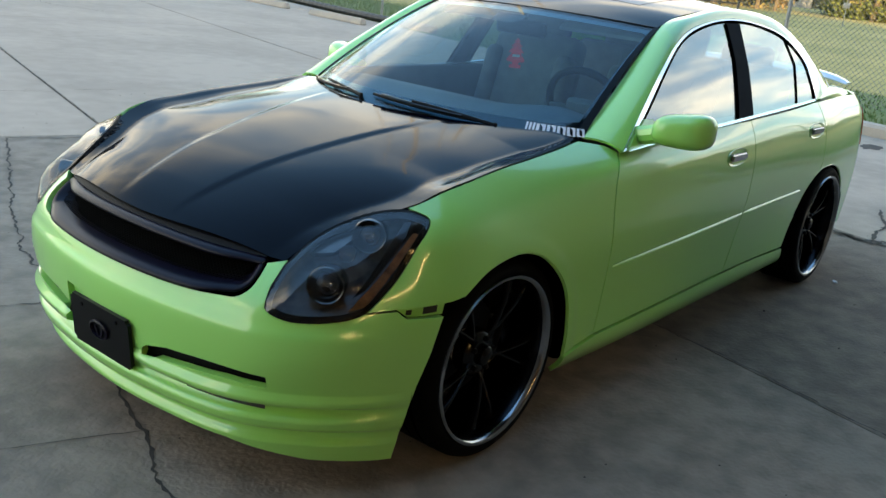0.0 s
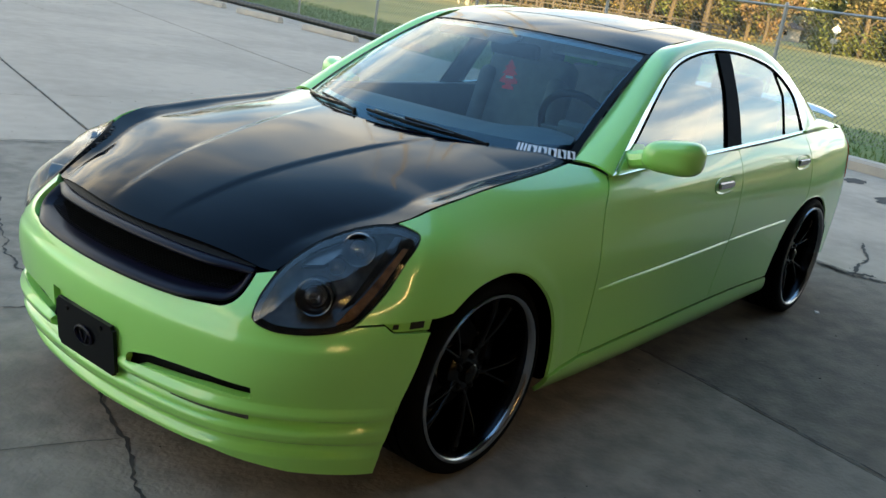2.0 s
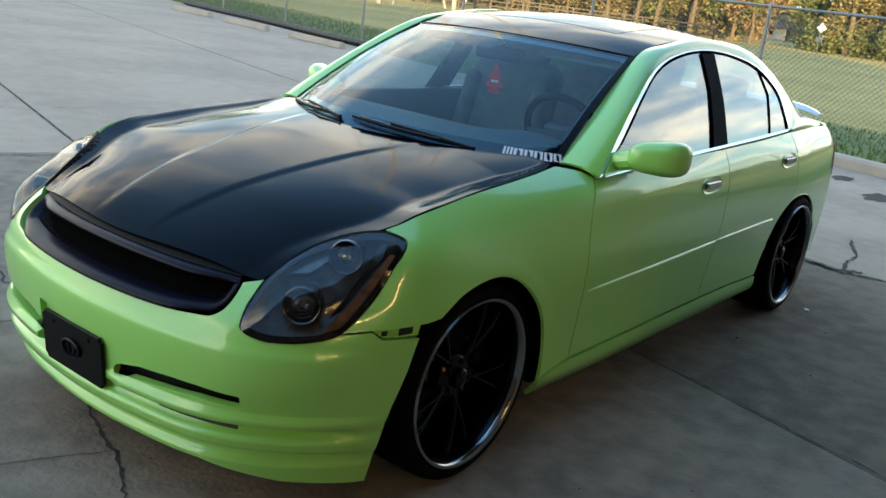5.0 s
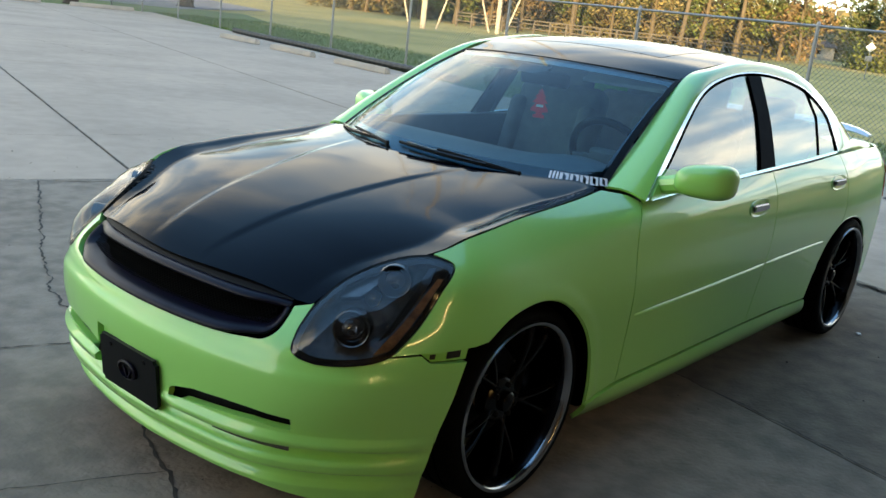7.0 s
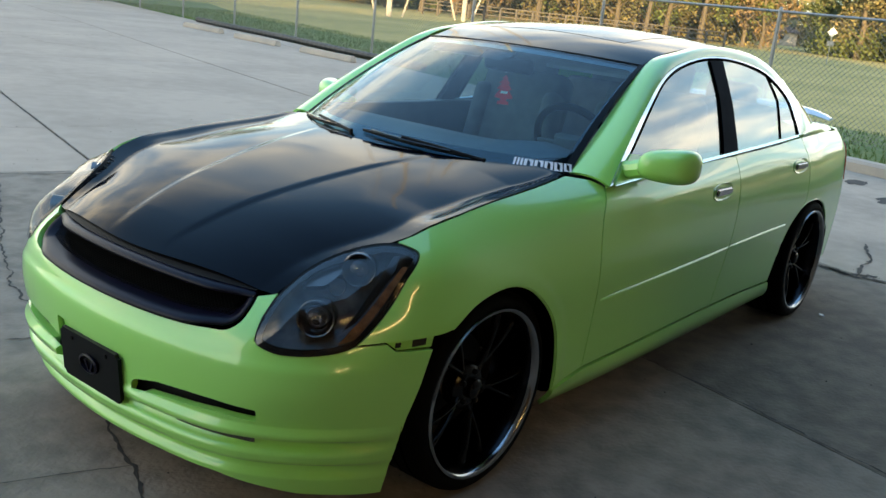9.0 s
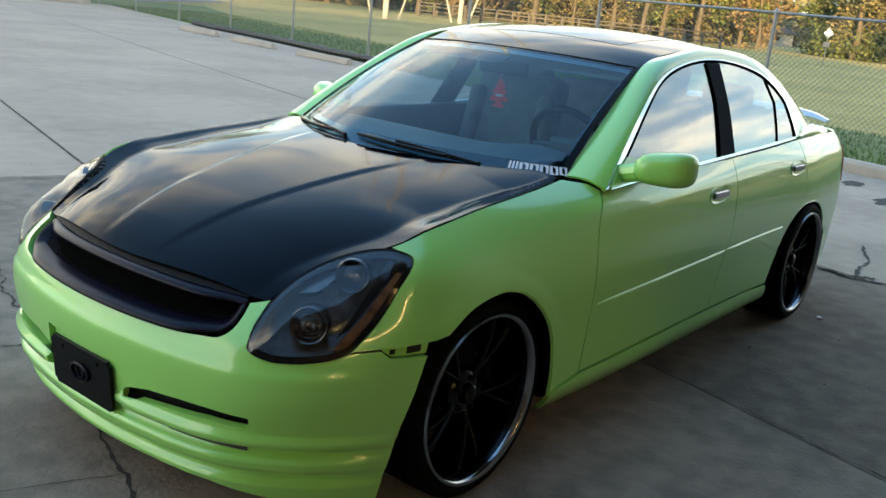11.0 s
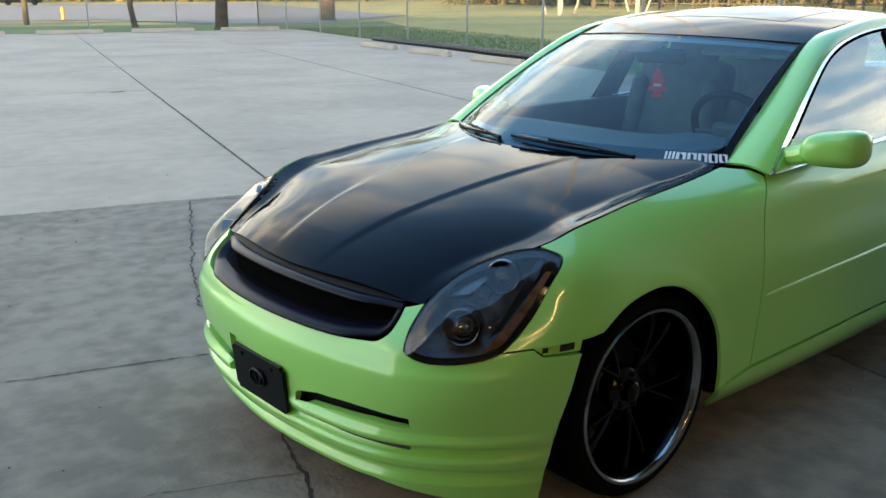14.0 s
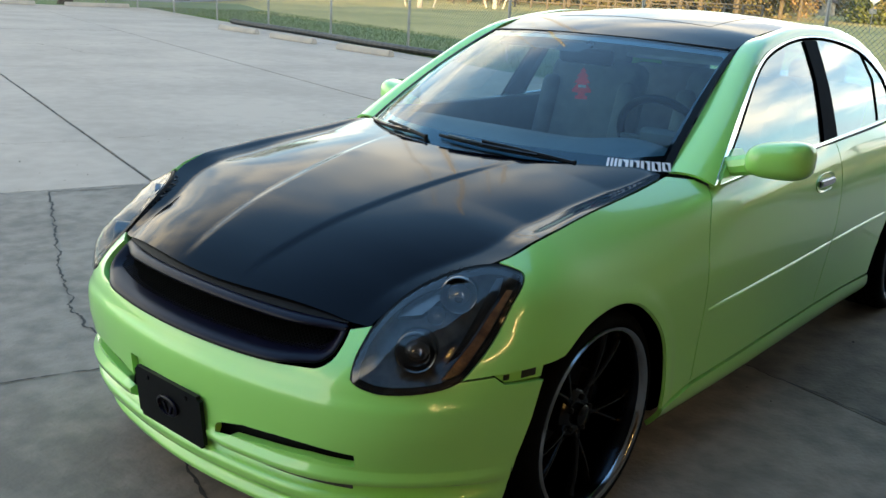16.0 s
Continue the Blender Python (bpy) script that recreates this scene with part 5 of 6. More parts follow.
ROOF_OUT_XZ = [(.622, .922), (.781, 1.036), (.977, 1.158), (1.199, 1.273), (1.411, 1.331), (1.715, 1.364), (2.025, 1.355), (2.345, 1.305), (2.551, 1.199), (2.605, 1.093), (2.63, 1.004)]


def side_y(z):
    """Half width of the glasshouse at height z."""
    return .803 - .36 * (z - .95) - .22 * (z - .95) ** 2


IN_SP = spline(range(11), ROOF_IN)
OUT_SP = spline(range(11), [(x, side_y(z) + .004, z) for x, z in ROOF_OUT_XZ])


def pillar_skin(u, w):
    """The band from the A-pillar over the door tops to the C-pillar; w 0 at the roof, 1 at the windows."""
    t = u / 0.30
    a, b = value(IN_SP, t), value(OUT_SP, t)
    w = w / 0.12
    p = a * (1 - w) + b * w
    lift = 4 * w * (1 - w)
    k = 0.020 + 0.012 * max(0, min(1, (t - 7) / 2))
    out = np.array([-0.25 if t < 3 else (0.25 if t > 8 else 0), .62, .70])
    p = p + out * k * lift
    return (float(p[0]), -float(p[1]), float(p[2]))


for s in (1, -1):
    band = [(3.0 * i / 40, 0.0) for i in range(41)] + [(3.0 * i / 40, .12) for i in range(40, -1, -1)]
    panel("roof_pillar", band, pillar_skin, GREEN, car, step=0.02, gap=0.0008, flange=0.01, side=s, centre=(1.7, 0, 1.0))

def shoulder_skin(u, w):
    """The shoulder between the C-pillar's foot and the quarter panel."""
    f = min(max(u / .7, 0), 1)
    a = np.array(pillar_skin(3.0, .12 * (1 - f)))
    x = 2.635 + .69 * f
    b = np.array(shell(q_at_x(x, .997), .997))
    k = w / .1
    p = a * (1 - k) + b * k
    return (float(p[0]), float(p[1]) - .012 * 4 * k * (1 - k), float(p[2]) + .012 * 4 * k * (1 - k))


for s in (1, -1):
    panel("rear_shoulder", [(0.0, 0.0), (.7, 0.0), (.7, .1), (0.0, .1)], shoulder_skin, GREEN, car, step=0.02, gap=0, flange=0.006, side=s)

roof_out = [(1.118 + .108 * (y / .56) ** 2, y) for y in np.linspace(0, .56, 9)] + [(x, .557) for x in np.linspace(1.35, 2.4, 9)] + [(2.6, .55), (2.70, .546)] + [(2.74 + .02 * math.cos(y * 3), y) for y in np.linspace(.5, 0, 6)]
roof = panel("roof", roof_out + [(x, -y) for x, y in reversed(roof_out[1:-1])], roof_skin, BLACK_WRAP, car, "gloss black wrapped roof", step=0.035, gap=0.002, centre=(1.8, 0, .8))
seal = [(1.118 + .108 * (y / .56) ** 2 - .003, y, float(roof_skin(1.118 + .108 * (y / .56) ** 2, y)[2]) - .003) for y in np.linspace(-.556, .556, 24)]
part("roof_seal", tube(seal, 0.0055, 6), MATT_BLACK, roof)
sunroof = [(1.42, -.36), (1.42, .36), (1.90, .37), (1.90, -.37)]
panel("sunroof", sunroof, roof_skin, BLACK_WRAP, roof, "black sunroof panel", step=0.05, lift=0.0012, flange=0.004, gap=0, centre=(1.8, 0, .8))


def screen_skin(u, v):
    """The windscreen: u across (-1 to 1 times .66), v up (0 to .75)."""
    a, f = u / .66, v / .75
    base = Vector((.285 + .30 * abs(a) ** 2.1, -.668 * a, .962 - .012 * a * a))
    top = Vector((1.122 + .106 * a * a, -.560 * a, 1.334 - .022 * a * a))
    p = base.lerp(top, f)
    b = 4 * f * (1 - f) * .022
    return (p.x - b * .45, p.y, p.z + b * .9)


ws = [(-.665, -.05), (.665, -.05), (.655, .745), (-.655, .745)]
screen = panel("windscreen", ws, screen_skin, WIND_GLASS, car, "clear windscreen reflecting the evening sky", step=0.05, gap=0, flange=0, centre=(1.8, 0, .8))
screen.visible_shadow = False


def frit_skin(u, v):
    x, y, z = screen_skin(u, v)
    return (x + .003, y, z - .005)


inner = [(-.632, .085), (-.55, .062), (.55, .050), (.632, .075), (.638, .68), (.62, .692), (-.62, .692), (-.638, .68)]
panel("screen_border", ws, frit_skin, GLOSS_BLACK, screen, "black ceramic border round the screen", step=0.045, gap=0, flange=0, holes=[inner], centre=(1.8, 0, .8))
for sgn in (-1, 1):
    edge = [(sgn * .646, .0), (sgn * .668, .0), (sgn * .668, .745), (sgn * .648, .735)]
    panel("screen_moulding", edge, lambda u, v: tuple(Vector(screen_skin(u, v)) + Vector((-.002, 0, .004))), MATT_BLACK, screen, "black rubber moulding beside the screen", step=0.03, gap=0, flange=0.004, centre=(1.8, 0, .8))
mirror_patch = [(-.06, .60), (.06, .60), (.09, .672), (-.09, .672)]
panel("mirror_patch", mirror_patch, frit_skin, MATT_BLACK, screen, step=0.03, gap=0, flange=0, centre=(1.8, 0, .8))


def decal():
    """A slanted white sticker: leading bars, then blocks in place of its lettering."""
    verts, faces = [], []

    def quad(u0, u1, v0, v1, lean=.012):
        k = len(verts)
        for u, v in ((u0, v0), (u1, v0), (u1 - lean, v1), (u0 - lean, v1)):
            x, y, z = screen_skin(u, v)
            verts.append((x - .003, y, z + .006))
        faces.append((k, k + 1, k + 2, k + 3))
    u = .515
    for i in range(3):
        quad(u, u + .006, -.022, .030)
        u += .010
    for w in (.029, .027, .026, .025, .023):
        lo, hi = -.022 + .10 * (u - .545), .028
        bar = (hi - lo) * .28
        quad(u, u + w * .30, lo, hi)
        quad(u + w * .62, u + w * .88, lo, hi)
        quad(u + w * .30, u + w * .62, hi - bar, hi)
        quad(u + w * .30, u + w * .62, lo, lo + bar)
        u += w
    link_mesh("screen_sticker", verts, faces, DECAL, screen, "white slanted sticker strip on the screen's corner", smooth=False)


decal()


def backlight_skin(u, v):
    a, f = u / .55, v / .5
    top = Vector((2.74 + .03 * (1 - a * a), -.545 * a, 1.328 - .03 * a * a))
    low = Vector((3.22 + .10 * (1 - a * a), -.61 * a, 1.055 - .01 * a * a))
    p = top.lerp(low, f)
    return (p.x, p.y, p.z + .02 * 4 * f * (1 - f))


panel("rear_window", [(-.545, .0), (.545, .0), (.545, .5), (-.545, .5)], backlight_skin, WIND_GLASS, car, "sloping rear window", step=0.08, gap=0, flange=0, centre=(2.2, 0, .6)).visible_shadow = False


def deck_skin(x, y):
    ye = float(np.interp(x, [2.6, 3.33, 3.66, 3.80], [.80, .73, .63, .44]))
    return (x, y, .992 + .05 * (1 - min(1, abs(y) / ye) ** 3) - .02 * max(0, (x - 3.2) / .6))


deck = [(3.18, 0), (3.16, .4), (3.0, .62), (2.72, .765), (3.0, .765), (3.33, .725), (3.5, .68), (3.66, .62), (3.76, .48), (3.80, .3), (3.82, 0)]
trunk = panel("trunk_lid", deck + [(x, -y) for x, y in reversed(deck[1:-1])], deck_skin, GREEN, car, step=0.05, gap=0, centre=(3.3, 0, .5))


def spoiler():
    bm = bmesh.new()
    rows = []
    for i in range(25):
        y = -.64 + 1.28 * i / 24
        e = abs(y) / .64
        ch = .15 * (1 - .45 * e ** 6)
        z = 1.055 - .03 * e ** 4
        x0 = 3.66 - .10 * e ** 3
        prof = [(0, 0), (.25, .10), (.6, .13), (1, .10), (1, .02), (.6, -.02), (.25, -.06)]
        rows.append([bm.verts.new((x0 + c * ch, y, z + h * .21 * (1 - .6 * e ** 8))) for c, h in prof])
    for r, t in zip(rows, rows[1:]):
        for k in range(7):
            bm.faces.new((r[k], r[(k + 1) % 7], t[(k + 1) % 7], t[k]))
    bm.faces.new(rows[0])
    bm.faces.new(rows[-1])
    bmesh.ops.recalc_face_normals(bm, faces=bm.faces)
    sp = part("spoiler", bm, WHITE_PAINT, car, "pale trunk-lid wing on two stands", smooth=40)
    for y in (-.42, .42):
        part("stand", box_bm(.09, .035, .09, .01, Matrix.Translation((3.70, y, 1.030))), WHITE_PAINT, sp)


spoiler()


# side glass
def side_skin(x, z):
    return (x, -side_y(z), z)


GLASS_TOP = [(.690, .945), (.865, 1.035), (1.078, 1.172), (1.246, 1.262), (1.457, 1.315), (1.70, 1.344), (1.86, 1.344), (2.123, 1.332), (2.345, 1.279), (2.51, 1.192), (2.562, 1.09), (2.566, 1.012)]


def trim_line(x):
    return .018 + belt(x)


for s in (1, -1):
    door, rear = DOORS[s]
    g = panel("front_window", fair(GLASS_TOP[:6], 4) + [(1.74, 1.344), (1.71, 1.197), (1.66, 1.03), (1.64, .965), (1.2, .947)], side_skin, SIDE_GLASS, door, "tinted front door glass", step=0.06, gap=-0.008, flange=0, side=s, centre=(1.6, 0, 1.0))
    r = panel("rear_window_pane", [(1.82, 1.344), (1.856, 1.344)] + fair(GLASS_TOP[6:9], 4) + [(2.410, 1.172), (2.355, 1.03), (2.340, .995), (1.77, .970), (1.80, 1.16)], side_skin, SIDE_GLASS, rear, "tinted rear door glass", step=0.06, gap=-0.008, flange=0, side=s, centre=(1.6, 0, 1.0))
    k = panel("quarter_window", [(2.355, 1.272), (2.515, 1.192), (2.562, 1.10), (2.566, 1.010), (2.342, .999), (2.352, 1.03), (2.405, 1.172)], side_skin, SIDE_GLASS, rear, "small tinted quarter glass", step=0.05, gap=-0.008, flange=0, side=s, centre=(1.6, 0, 1.0))
    for pane in (g, r, k):
        pane.visible_shadow = False
    panel("b_pillar_trim", [(1.70, 1.344), (1.72, 1.348), (1.86, 1.346), (1.84, 1.16), (1.80, .975), (1.61, .968), (1.632, 1.03), (1.692, 1.197)], lambda x, z: (x, -side_y(z) - .002, z), PILLAR, door, "gloss black pillar cover", step=0.05, gap=0, flange=0.006, side=s, centre=(1.6, 0, 1.0))
    panel("pillar_rubber", [(1.694, 1.344), (1.716, 1.344), (1.708, 1.197), (1.656, 1.03), (1.634, .968), (1.606, .968), (1.628, 1.03), (1.686, 1.197)], lambda x, z: (x, -side_y(z) - .005, z), LINER, door, step=0.04, gap=0, flange=0.004, side=s, centre=(1.6, 0, 1.0))
    panel("window_divider", [(2.345, 1.279), (2.375, 1.268), (2.422, 1.172), (2.366, 1.03), (2.355, 1.0), (2.330, 1.0), (2.344, 1.03), (2.398, 1.172)], lambda x, z: (x, -side_y(z) - .003, z), LINER, rear, step=0.04, gap=0, flange=0.006, side=s, centre=(1.6, 0, 1.0))
    outer = fair(ROOF_OUT_XZ, 4)
    inner_t = fair([(.672, .930), (.845, 1.035), (1.055, 1.172), (1.240, 1.270), (1.445, 1.3245), (1.715, 1.3535), (2.02, 1.3455), (2.33, 1.2945), (2.528, 1.193), (2.584, 1.09), (2.606, 1.008)], 4)
    inner_t = [(a * .6 + c * .4, b * .6 + d * .4) for (a, b), (c, d) in zip(inner_t, outer)]
    panel("chrome_surround", outer + list(reversed(inner_t)), lambda x, z: (x, -side_y(z) - .006, z), CHROME, door, "bright chrome window surround", step=0.012, gap=0.0, flange=0.008, side=s, centre=(1.6, 0, 1.0))
    ring2 = fair([(.70, .942), (.872, 1.035), (1.082, 1.170), (1.250, 1.259), (1.46, 1.311), (1.715, 1.340), (2.02, 1.333), (2.318, 1.280), (2.505, 1.188), (2.557, 1.09), (2.562, 1.010)], 4)
    ring = [(a * .75 + c * .25, b * .75 + d * .25) for (a, b), (c, d) in zip(inner_t, outer)]
    ring2 = [(a * .6 + c * .4, b * .6 + d * .4) for (a, b), (c, d) in zip(ring2, ring)]
    panel("window_rubber", ring + list(reversed(ring2)), lambda x, z: (x, -side_y(z) - .0035, z), LINER, door, step=0.012, gap=0.0, flange=0.006, side=s, centre=(1.6, 0, 1.0))
    lo = [(x, belt(x) + .002) for x in np.linspace(.66, 2.62, 16)]
    hi = [(x, belt(x) + .013) for x in np.linspace(2.62, .68, 16)]
    panel("belt_chrome", lo + hi, lambda x, z: (x, -side_y(z) - .008, z), CHROME, door, "chrome strip along the window sills", step=0.04, gap=0, flange=0.012, side=s, centre=(1.6, 0, 1.0))
    # mirror with its triangular base
    tri = [(.648, .925), (.93, .945), (.86, 1.015), (.80, 1.02), (.70, .965)]
    base = panel("mirror_base", tri, lambda x, z: (x, -side_y(z) - .012, z), GREEN, door, step=0.04, gap=0, flange=0.012, side=s, centre=(1.6, 0, 1.0))
    bm = bmesh.new()
    bmesh.ops.create_uvsphere(bm, u_segments=32, v_segments=20, radius=1)
    for v in bm.verts:
        x, y, z = v.co
        # rounded brick, longer across, flat at the back
        f = lambda c, p: math.copysign(abs(c) ** p, c)
        x, y, z = f(x, .85), f(y, .62), f(z, .66)
        v.co = (x * (.085 if x < 0 else .055), y * (.096 if s > 0 else .095), z * .060 * (1 + .12 * y * -1))
    sk = Matrix(((1, -.30 * 1, 0, 0), (0, 1, 0, 0), (0, -.06, 1, 0), (0, 0, 0, 1)))
    bm.transform(sk)
    for v in bm.verts:
        v.co.x += .765 if s > 0 else .98
        v.co.y = (v.co.y - (.962 if s > 0 else .91)) * s
        v.co.z += 1.012 if s > 0 else .995
    if s < 0:
        bmesh.ops.reverse_faces(bm, faces=bm.faces)
    hou = part("door_mirror", bm, GREEN, door, smooth=60)
    back = 0 if s > 0 else .20
    stalk = tube([(.755 + back, -.775 * s, .965), (.75 + back, -.83 * s, .975), (.745 + back, -.88 * s, .99)], .032, 10, None, .036)
    part("mirror_stalk", stalk, GREEN, hou)
    gl = lathe([(.001, 0), (.9, 0), (1.0, -.02)], 24, "X")
    for v in gl.verts:
        v.co = (v.co.x * .2 + (.812 if s > 0 else 1.027), (v.co.y * (.085 if s > 0 else .100) - (.962 if s > 0 else .91)) * s, v.co.z * .050 + 1.012)
    part("mirror_glass", gl, CHROME, hou)

# cowl and wipers
cowl = [(.235 + .30 * (abs(y) / .64) ** 2.1, y) for y in np.linspace(-.66, .66, 30)] + [(.33 + .30 * (abs(y) / .64) ** 2.1, y) for y in np.linspace(.66, -.66, 30)]
panel("cowl", cowl, lambda x, y: (x, y, .945 - .008 * (y / .66) ** 2 + .1 * max(0, x - .30 - .30 * (abs(y) / .64) ** 2.1)), MATT_BLACK, car, "black plastic cowl under the screen", step=0.05, gap=0, flange=0.01, centre=(0, 0, 0))


def wiper(pivot, tip, blade0, blade1, name="wiper"):
    def on(u, v, up):
        x, y, z = screen_skin(u, v)
        return Vector((x - .45 * up, y, z + .9 * up))
    arm = tube([on(*pivot, .008), on(*((Vector(pivot) + Vector(tip)) / 2), .020), on(*tip, .018)], .007, 6, None, .005)
    w = part(name, arm, MATT_BLACK, car, "black wiper arm and blade resting on the screen")
    pts = [on(blade0[0] + (blade1[0] - blade0[0]) * t, blade0[1] + (blade1[1] - blade0[1]) * t, .008) for t in np.linspace(0, 1, 10)]
    part("wiper_blade", tube(pts, .0055, 6), MATT_BLACK, w)
    part("wiper_spine", tube([p + Vector((-.004, 0, .008)) for p in pts[1:-1]], .005, 6), GLOSS_BLACK, w)
    part("wiper_pivot", lathe([(.001, .012), (.006, .010), (.008, 0), (.008, -.03)], 12, "Z"), MATT_BLACK, w).location = on(*pivot, .006)


wiper((.43, -.012), (.12, .022), (-.07, .024), (.37, -.004))
wiper((-.12, .004), (-.40, .016), (-.63, -.008), (-.16, .012))


# ---- headlights ----
def lamp_bowl(depth):
    def f(q, z):
        x, y, _ = shell(q, z)
        return (x + depth * .66, y + depth * .62, z - depth * .05)
    return f


LAMP_RIM = np.array(LAMP)


def lens_skin(q, z):
    """The lens swells out from its rim."""
    d = float(np.min(np.hypot(LAMP_RIM[:, 0] - q, LAMP_RIM[:, 1] - z)))
    f = min(d / .085, 1)
    k = .034 * f * f * (3 - 2 * f)
    x, y, _ = shell(q, z)
    return (x - k * .52, y - k * .45, z + k * .72)


def bowl_skin(q, z):
    d = float(np.min(np.hypot(LAMP_RIM[:, 0] - q, LAMP_RIM[:, 1] - z)))
    return lamp_bowl(.010 + .065 * (1 - (1 - min(d / .05, 1)) ** 2))(q, z)


def headlight(s):
    lens = panel("headlight", LAMP, lens_skin, LENS_GLASS, car, "smoked headlamp with twin projectors and amber corner", step=0.03, gap=0.004, flange=0, side=s)
    panel("lamp_rubber", LAMP, inset_skin(.006), MATT_BLACK, lens, step=0.02, gap=0.0, flange=0.02, side=s, holes=[list(map(tuple, shrink(LAMP, .009)))])
    panel("lamp_border", LAMP, lambda q, z: tuple(Vector(lens_skin(q, z)) + Vector((.003, .003, -.004))), GLOSS_BLACK, lens, "black border inside the lens", step=0.015, gap=0.003, flange=0, side=s, holes=[list(map(tuple, shrink(LAMP, .022)))])
    panel("lamp_bowl", LAMP, bowl_skin, LAMP_DARK, lens, step=0.02, gap=0.002, flange=0, side=s)
    # silver side cell
    cell = [(.635, .705), (.70, .712), (.745, .742), (.758, .786), (.70, .774), (.655, .750)]
    panel("side_cell", cell, lamp_bowl(.035), LAMP_SILVER, lens, "dull silver reflector cell", step=0.03, gap=0, flange=0.02, side=s)
    amber = [(.845, .600), (.875, .640), (.915, .690), (.955, .745), (.978, .775), (.955, .775), (.91, .725), (.86, .665), (.82, .620), (.80, .590)]
    panel("amber_strip", amber, lamp_bowl(.016), AMBER, lens, "amber corner reflector", step=0.03, gap=0, flange=0.02, side=s)
    bar = [(.80, .625), (.83, .640), (.93, .765), (.94, .80), (.915, .798), (.885, .755)]
    panel("dark_bar", bar, lamp_bowl(.012), GLOSS_BLACK, lens, step=0.03, gap=0, flange=0.02, side=s)
    for (q, z), r in (((.800, .755), .046), ((.715, .645), .050), ((.742, .712), .022)):
        p = Vector(lamp_bowl(.030)(q, z))
        d = Vector((-.80, -.58, .16)).normalized()
        rot = d.to_track_quat("Y", "Z").to_matrix().to_4x4()

        def put(name, prof, mat, label=""):
            b = lathe([(rr * r, hh * r) for rr, hh in prof], 32)
            b.transform(Matrix.Translation(p) @ rot)
            if s < 0:
                b.transform(Matrix.Diagonal((1, -1, 1, 1)))
                bmesh.ops.reverse_faces(b, faces=b.faces)
            return part(name, b, mat, lens, label, smooth=50)
        put("bezel", [(1.02, -1.0), (1.02, .28), (.97, .34), (.90, .30), (.86, .1), (.80, -.1)], LAMP_SILVER, "silver projector bezel")
        put("inner_ring", [(.80, -.1), (.72, .02), (.66, -.02), (.62, -.3), (.55, -.8)], LAMP_SILVER)
        put("projector", [(.60, -.3), (.56, .0), (.42, .16), (.22, .24), (.02, .26)], BULB_GLASS, "clear projector lens")
        put("reflector", [(.60, -.35), (.40, -.60), (.02, -.7)], CHROME)


headlight(1)
headlight(-1)


# ---- wheels ----
def wheel(s):
    """A deep-lipped 20 inch wheel with ten slim black spokes; its outer face towards -y."""
    w = new("wheel")
    tyre_prof = [(.268, .10), (.276, .115), (.300, .120), (.318, .108), (.325, .09), (.3255, .0), (.325, -.09), (.319, -.108), (.306, -.120), (.290, -.124), (.279, -.119), (.272, -.108)]
    tyre = part("tyre", lathe(tyre_prof, 72), RUBBER, w, smooth=40)
    grooves = bmesh.new()
    for y in (-.05, 0, .05):
        join(grooves, lathe([(.3262, y - .005), (.3265, y), (.3262, y + .005)], 72))
    part("tread_groove", grooves, LINER, tyre)
    rim = part("rim", lathe([(.268, -.098), (.274, -.116), (.279, -.121), (.276, -.127), (.268, -.126), (.262, -.120), (.258, -.108)], 72), LIP, w, "polished outer lip", smooth=40)
    part("barrel", lathe([(.258, -.108), (.250, -.09), (.243, -.03), (.240, .10)], 72), BARREL, rim, "dark polished barrel")
    for i in range(10):
        a = math.radians(36 * (i // 2) * 2 + (11 if i % 2 else -11))
        bm = bmesh.new()
        rows = []
        for k in range(9):
            f = k / 8
            r = .055 + .197 * f
            tw = .019 - .006 * math.sin(f * math.pi) + .006 * max(0, f - .75) * 4
            y = -.050 - .014 * math.sin(f * 2.2) - .010 * f
            spread = (1 if i % 2 else -1) * .018 * (1 - f) * -1
            ring = []
            for du, dy in ((-tw, .012), (-tw * .8, -.004), (-tw * .35, -.010), (tw * .35, -.010), (tw * .8, -.004), (tw, .012)):
                ux = du * .62 + spread
                ring.append(bm.verts.new((r * math.cos(a) - ux * math.sin(a), y + dy, r * math.sin(a) + ux * math.cos(a))))
            rows.append(ring)
        for p, q in zip(rows, rows[1:]):
            for k in range(6):
                bm.faces.new((p[k], p[(k + 1) % 6], q[(k + 1) % 6], q[k]))
        bm.faces.new(rows[0])
        bm.faces.new(rows[-1])
        bmesh.ops.recalc_face_normals(bm, faces=bm.faces)
        part("spoke", bm, SPOKE, w, smooth=50)
    part("hub", lathe([(.075, .0), (.078, -.045), (.066, -.058), (.045, -.062), (.034, -.060), (.032, -.078), (.024, -.084), (.001, -.086)], 40), SPOKE, w, "gloss black hub with a plain cap", smooth=40)
    for i in range(5):
        a = math.radians(72 * i + 20)
        n = part("lug_nut", lathe([(.010, -.05), (.010, -.066), (.007, -.070), (.001, -.071)], 6), IRON, w)
        n.location = (.053 * math.cos(a), 0, .053 * math.sin(a))
    part("brake_disc", lathe([(.06, .02), (.155, .02), (.157, .026), (.157, .036), (.155, .042), (.06, .042)], 48), IRON, w)
    cal = box_bm(.07, .06, .15, .012, Matrix.Translation((.145, .03, .02)))
    part("brake_caliper", cal, IRON, w)
    return w


WHEEL = wheel(1)
WHEEL.parent = car
WHEEL.matrix_basis = pose(0, -.715, .325, 0, 12, 0)
for x, y, m in ((2.85, -.752, pose(2.85, -.750, .325, 0, 40, 0)), (0, .715, pose(0, .715, .325, 0, 0, 180)), (2.85, .752, pose(2.85, .750, .325, 0, 25, 180))):
    copy_thing(WHEEL, m)

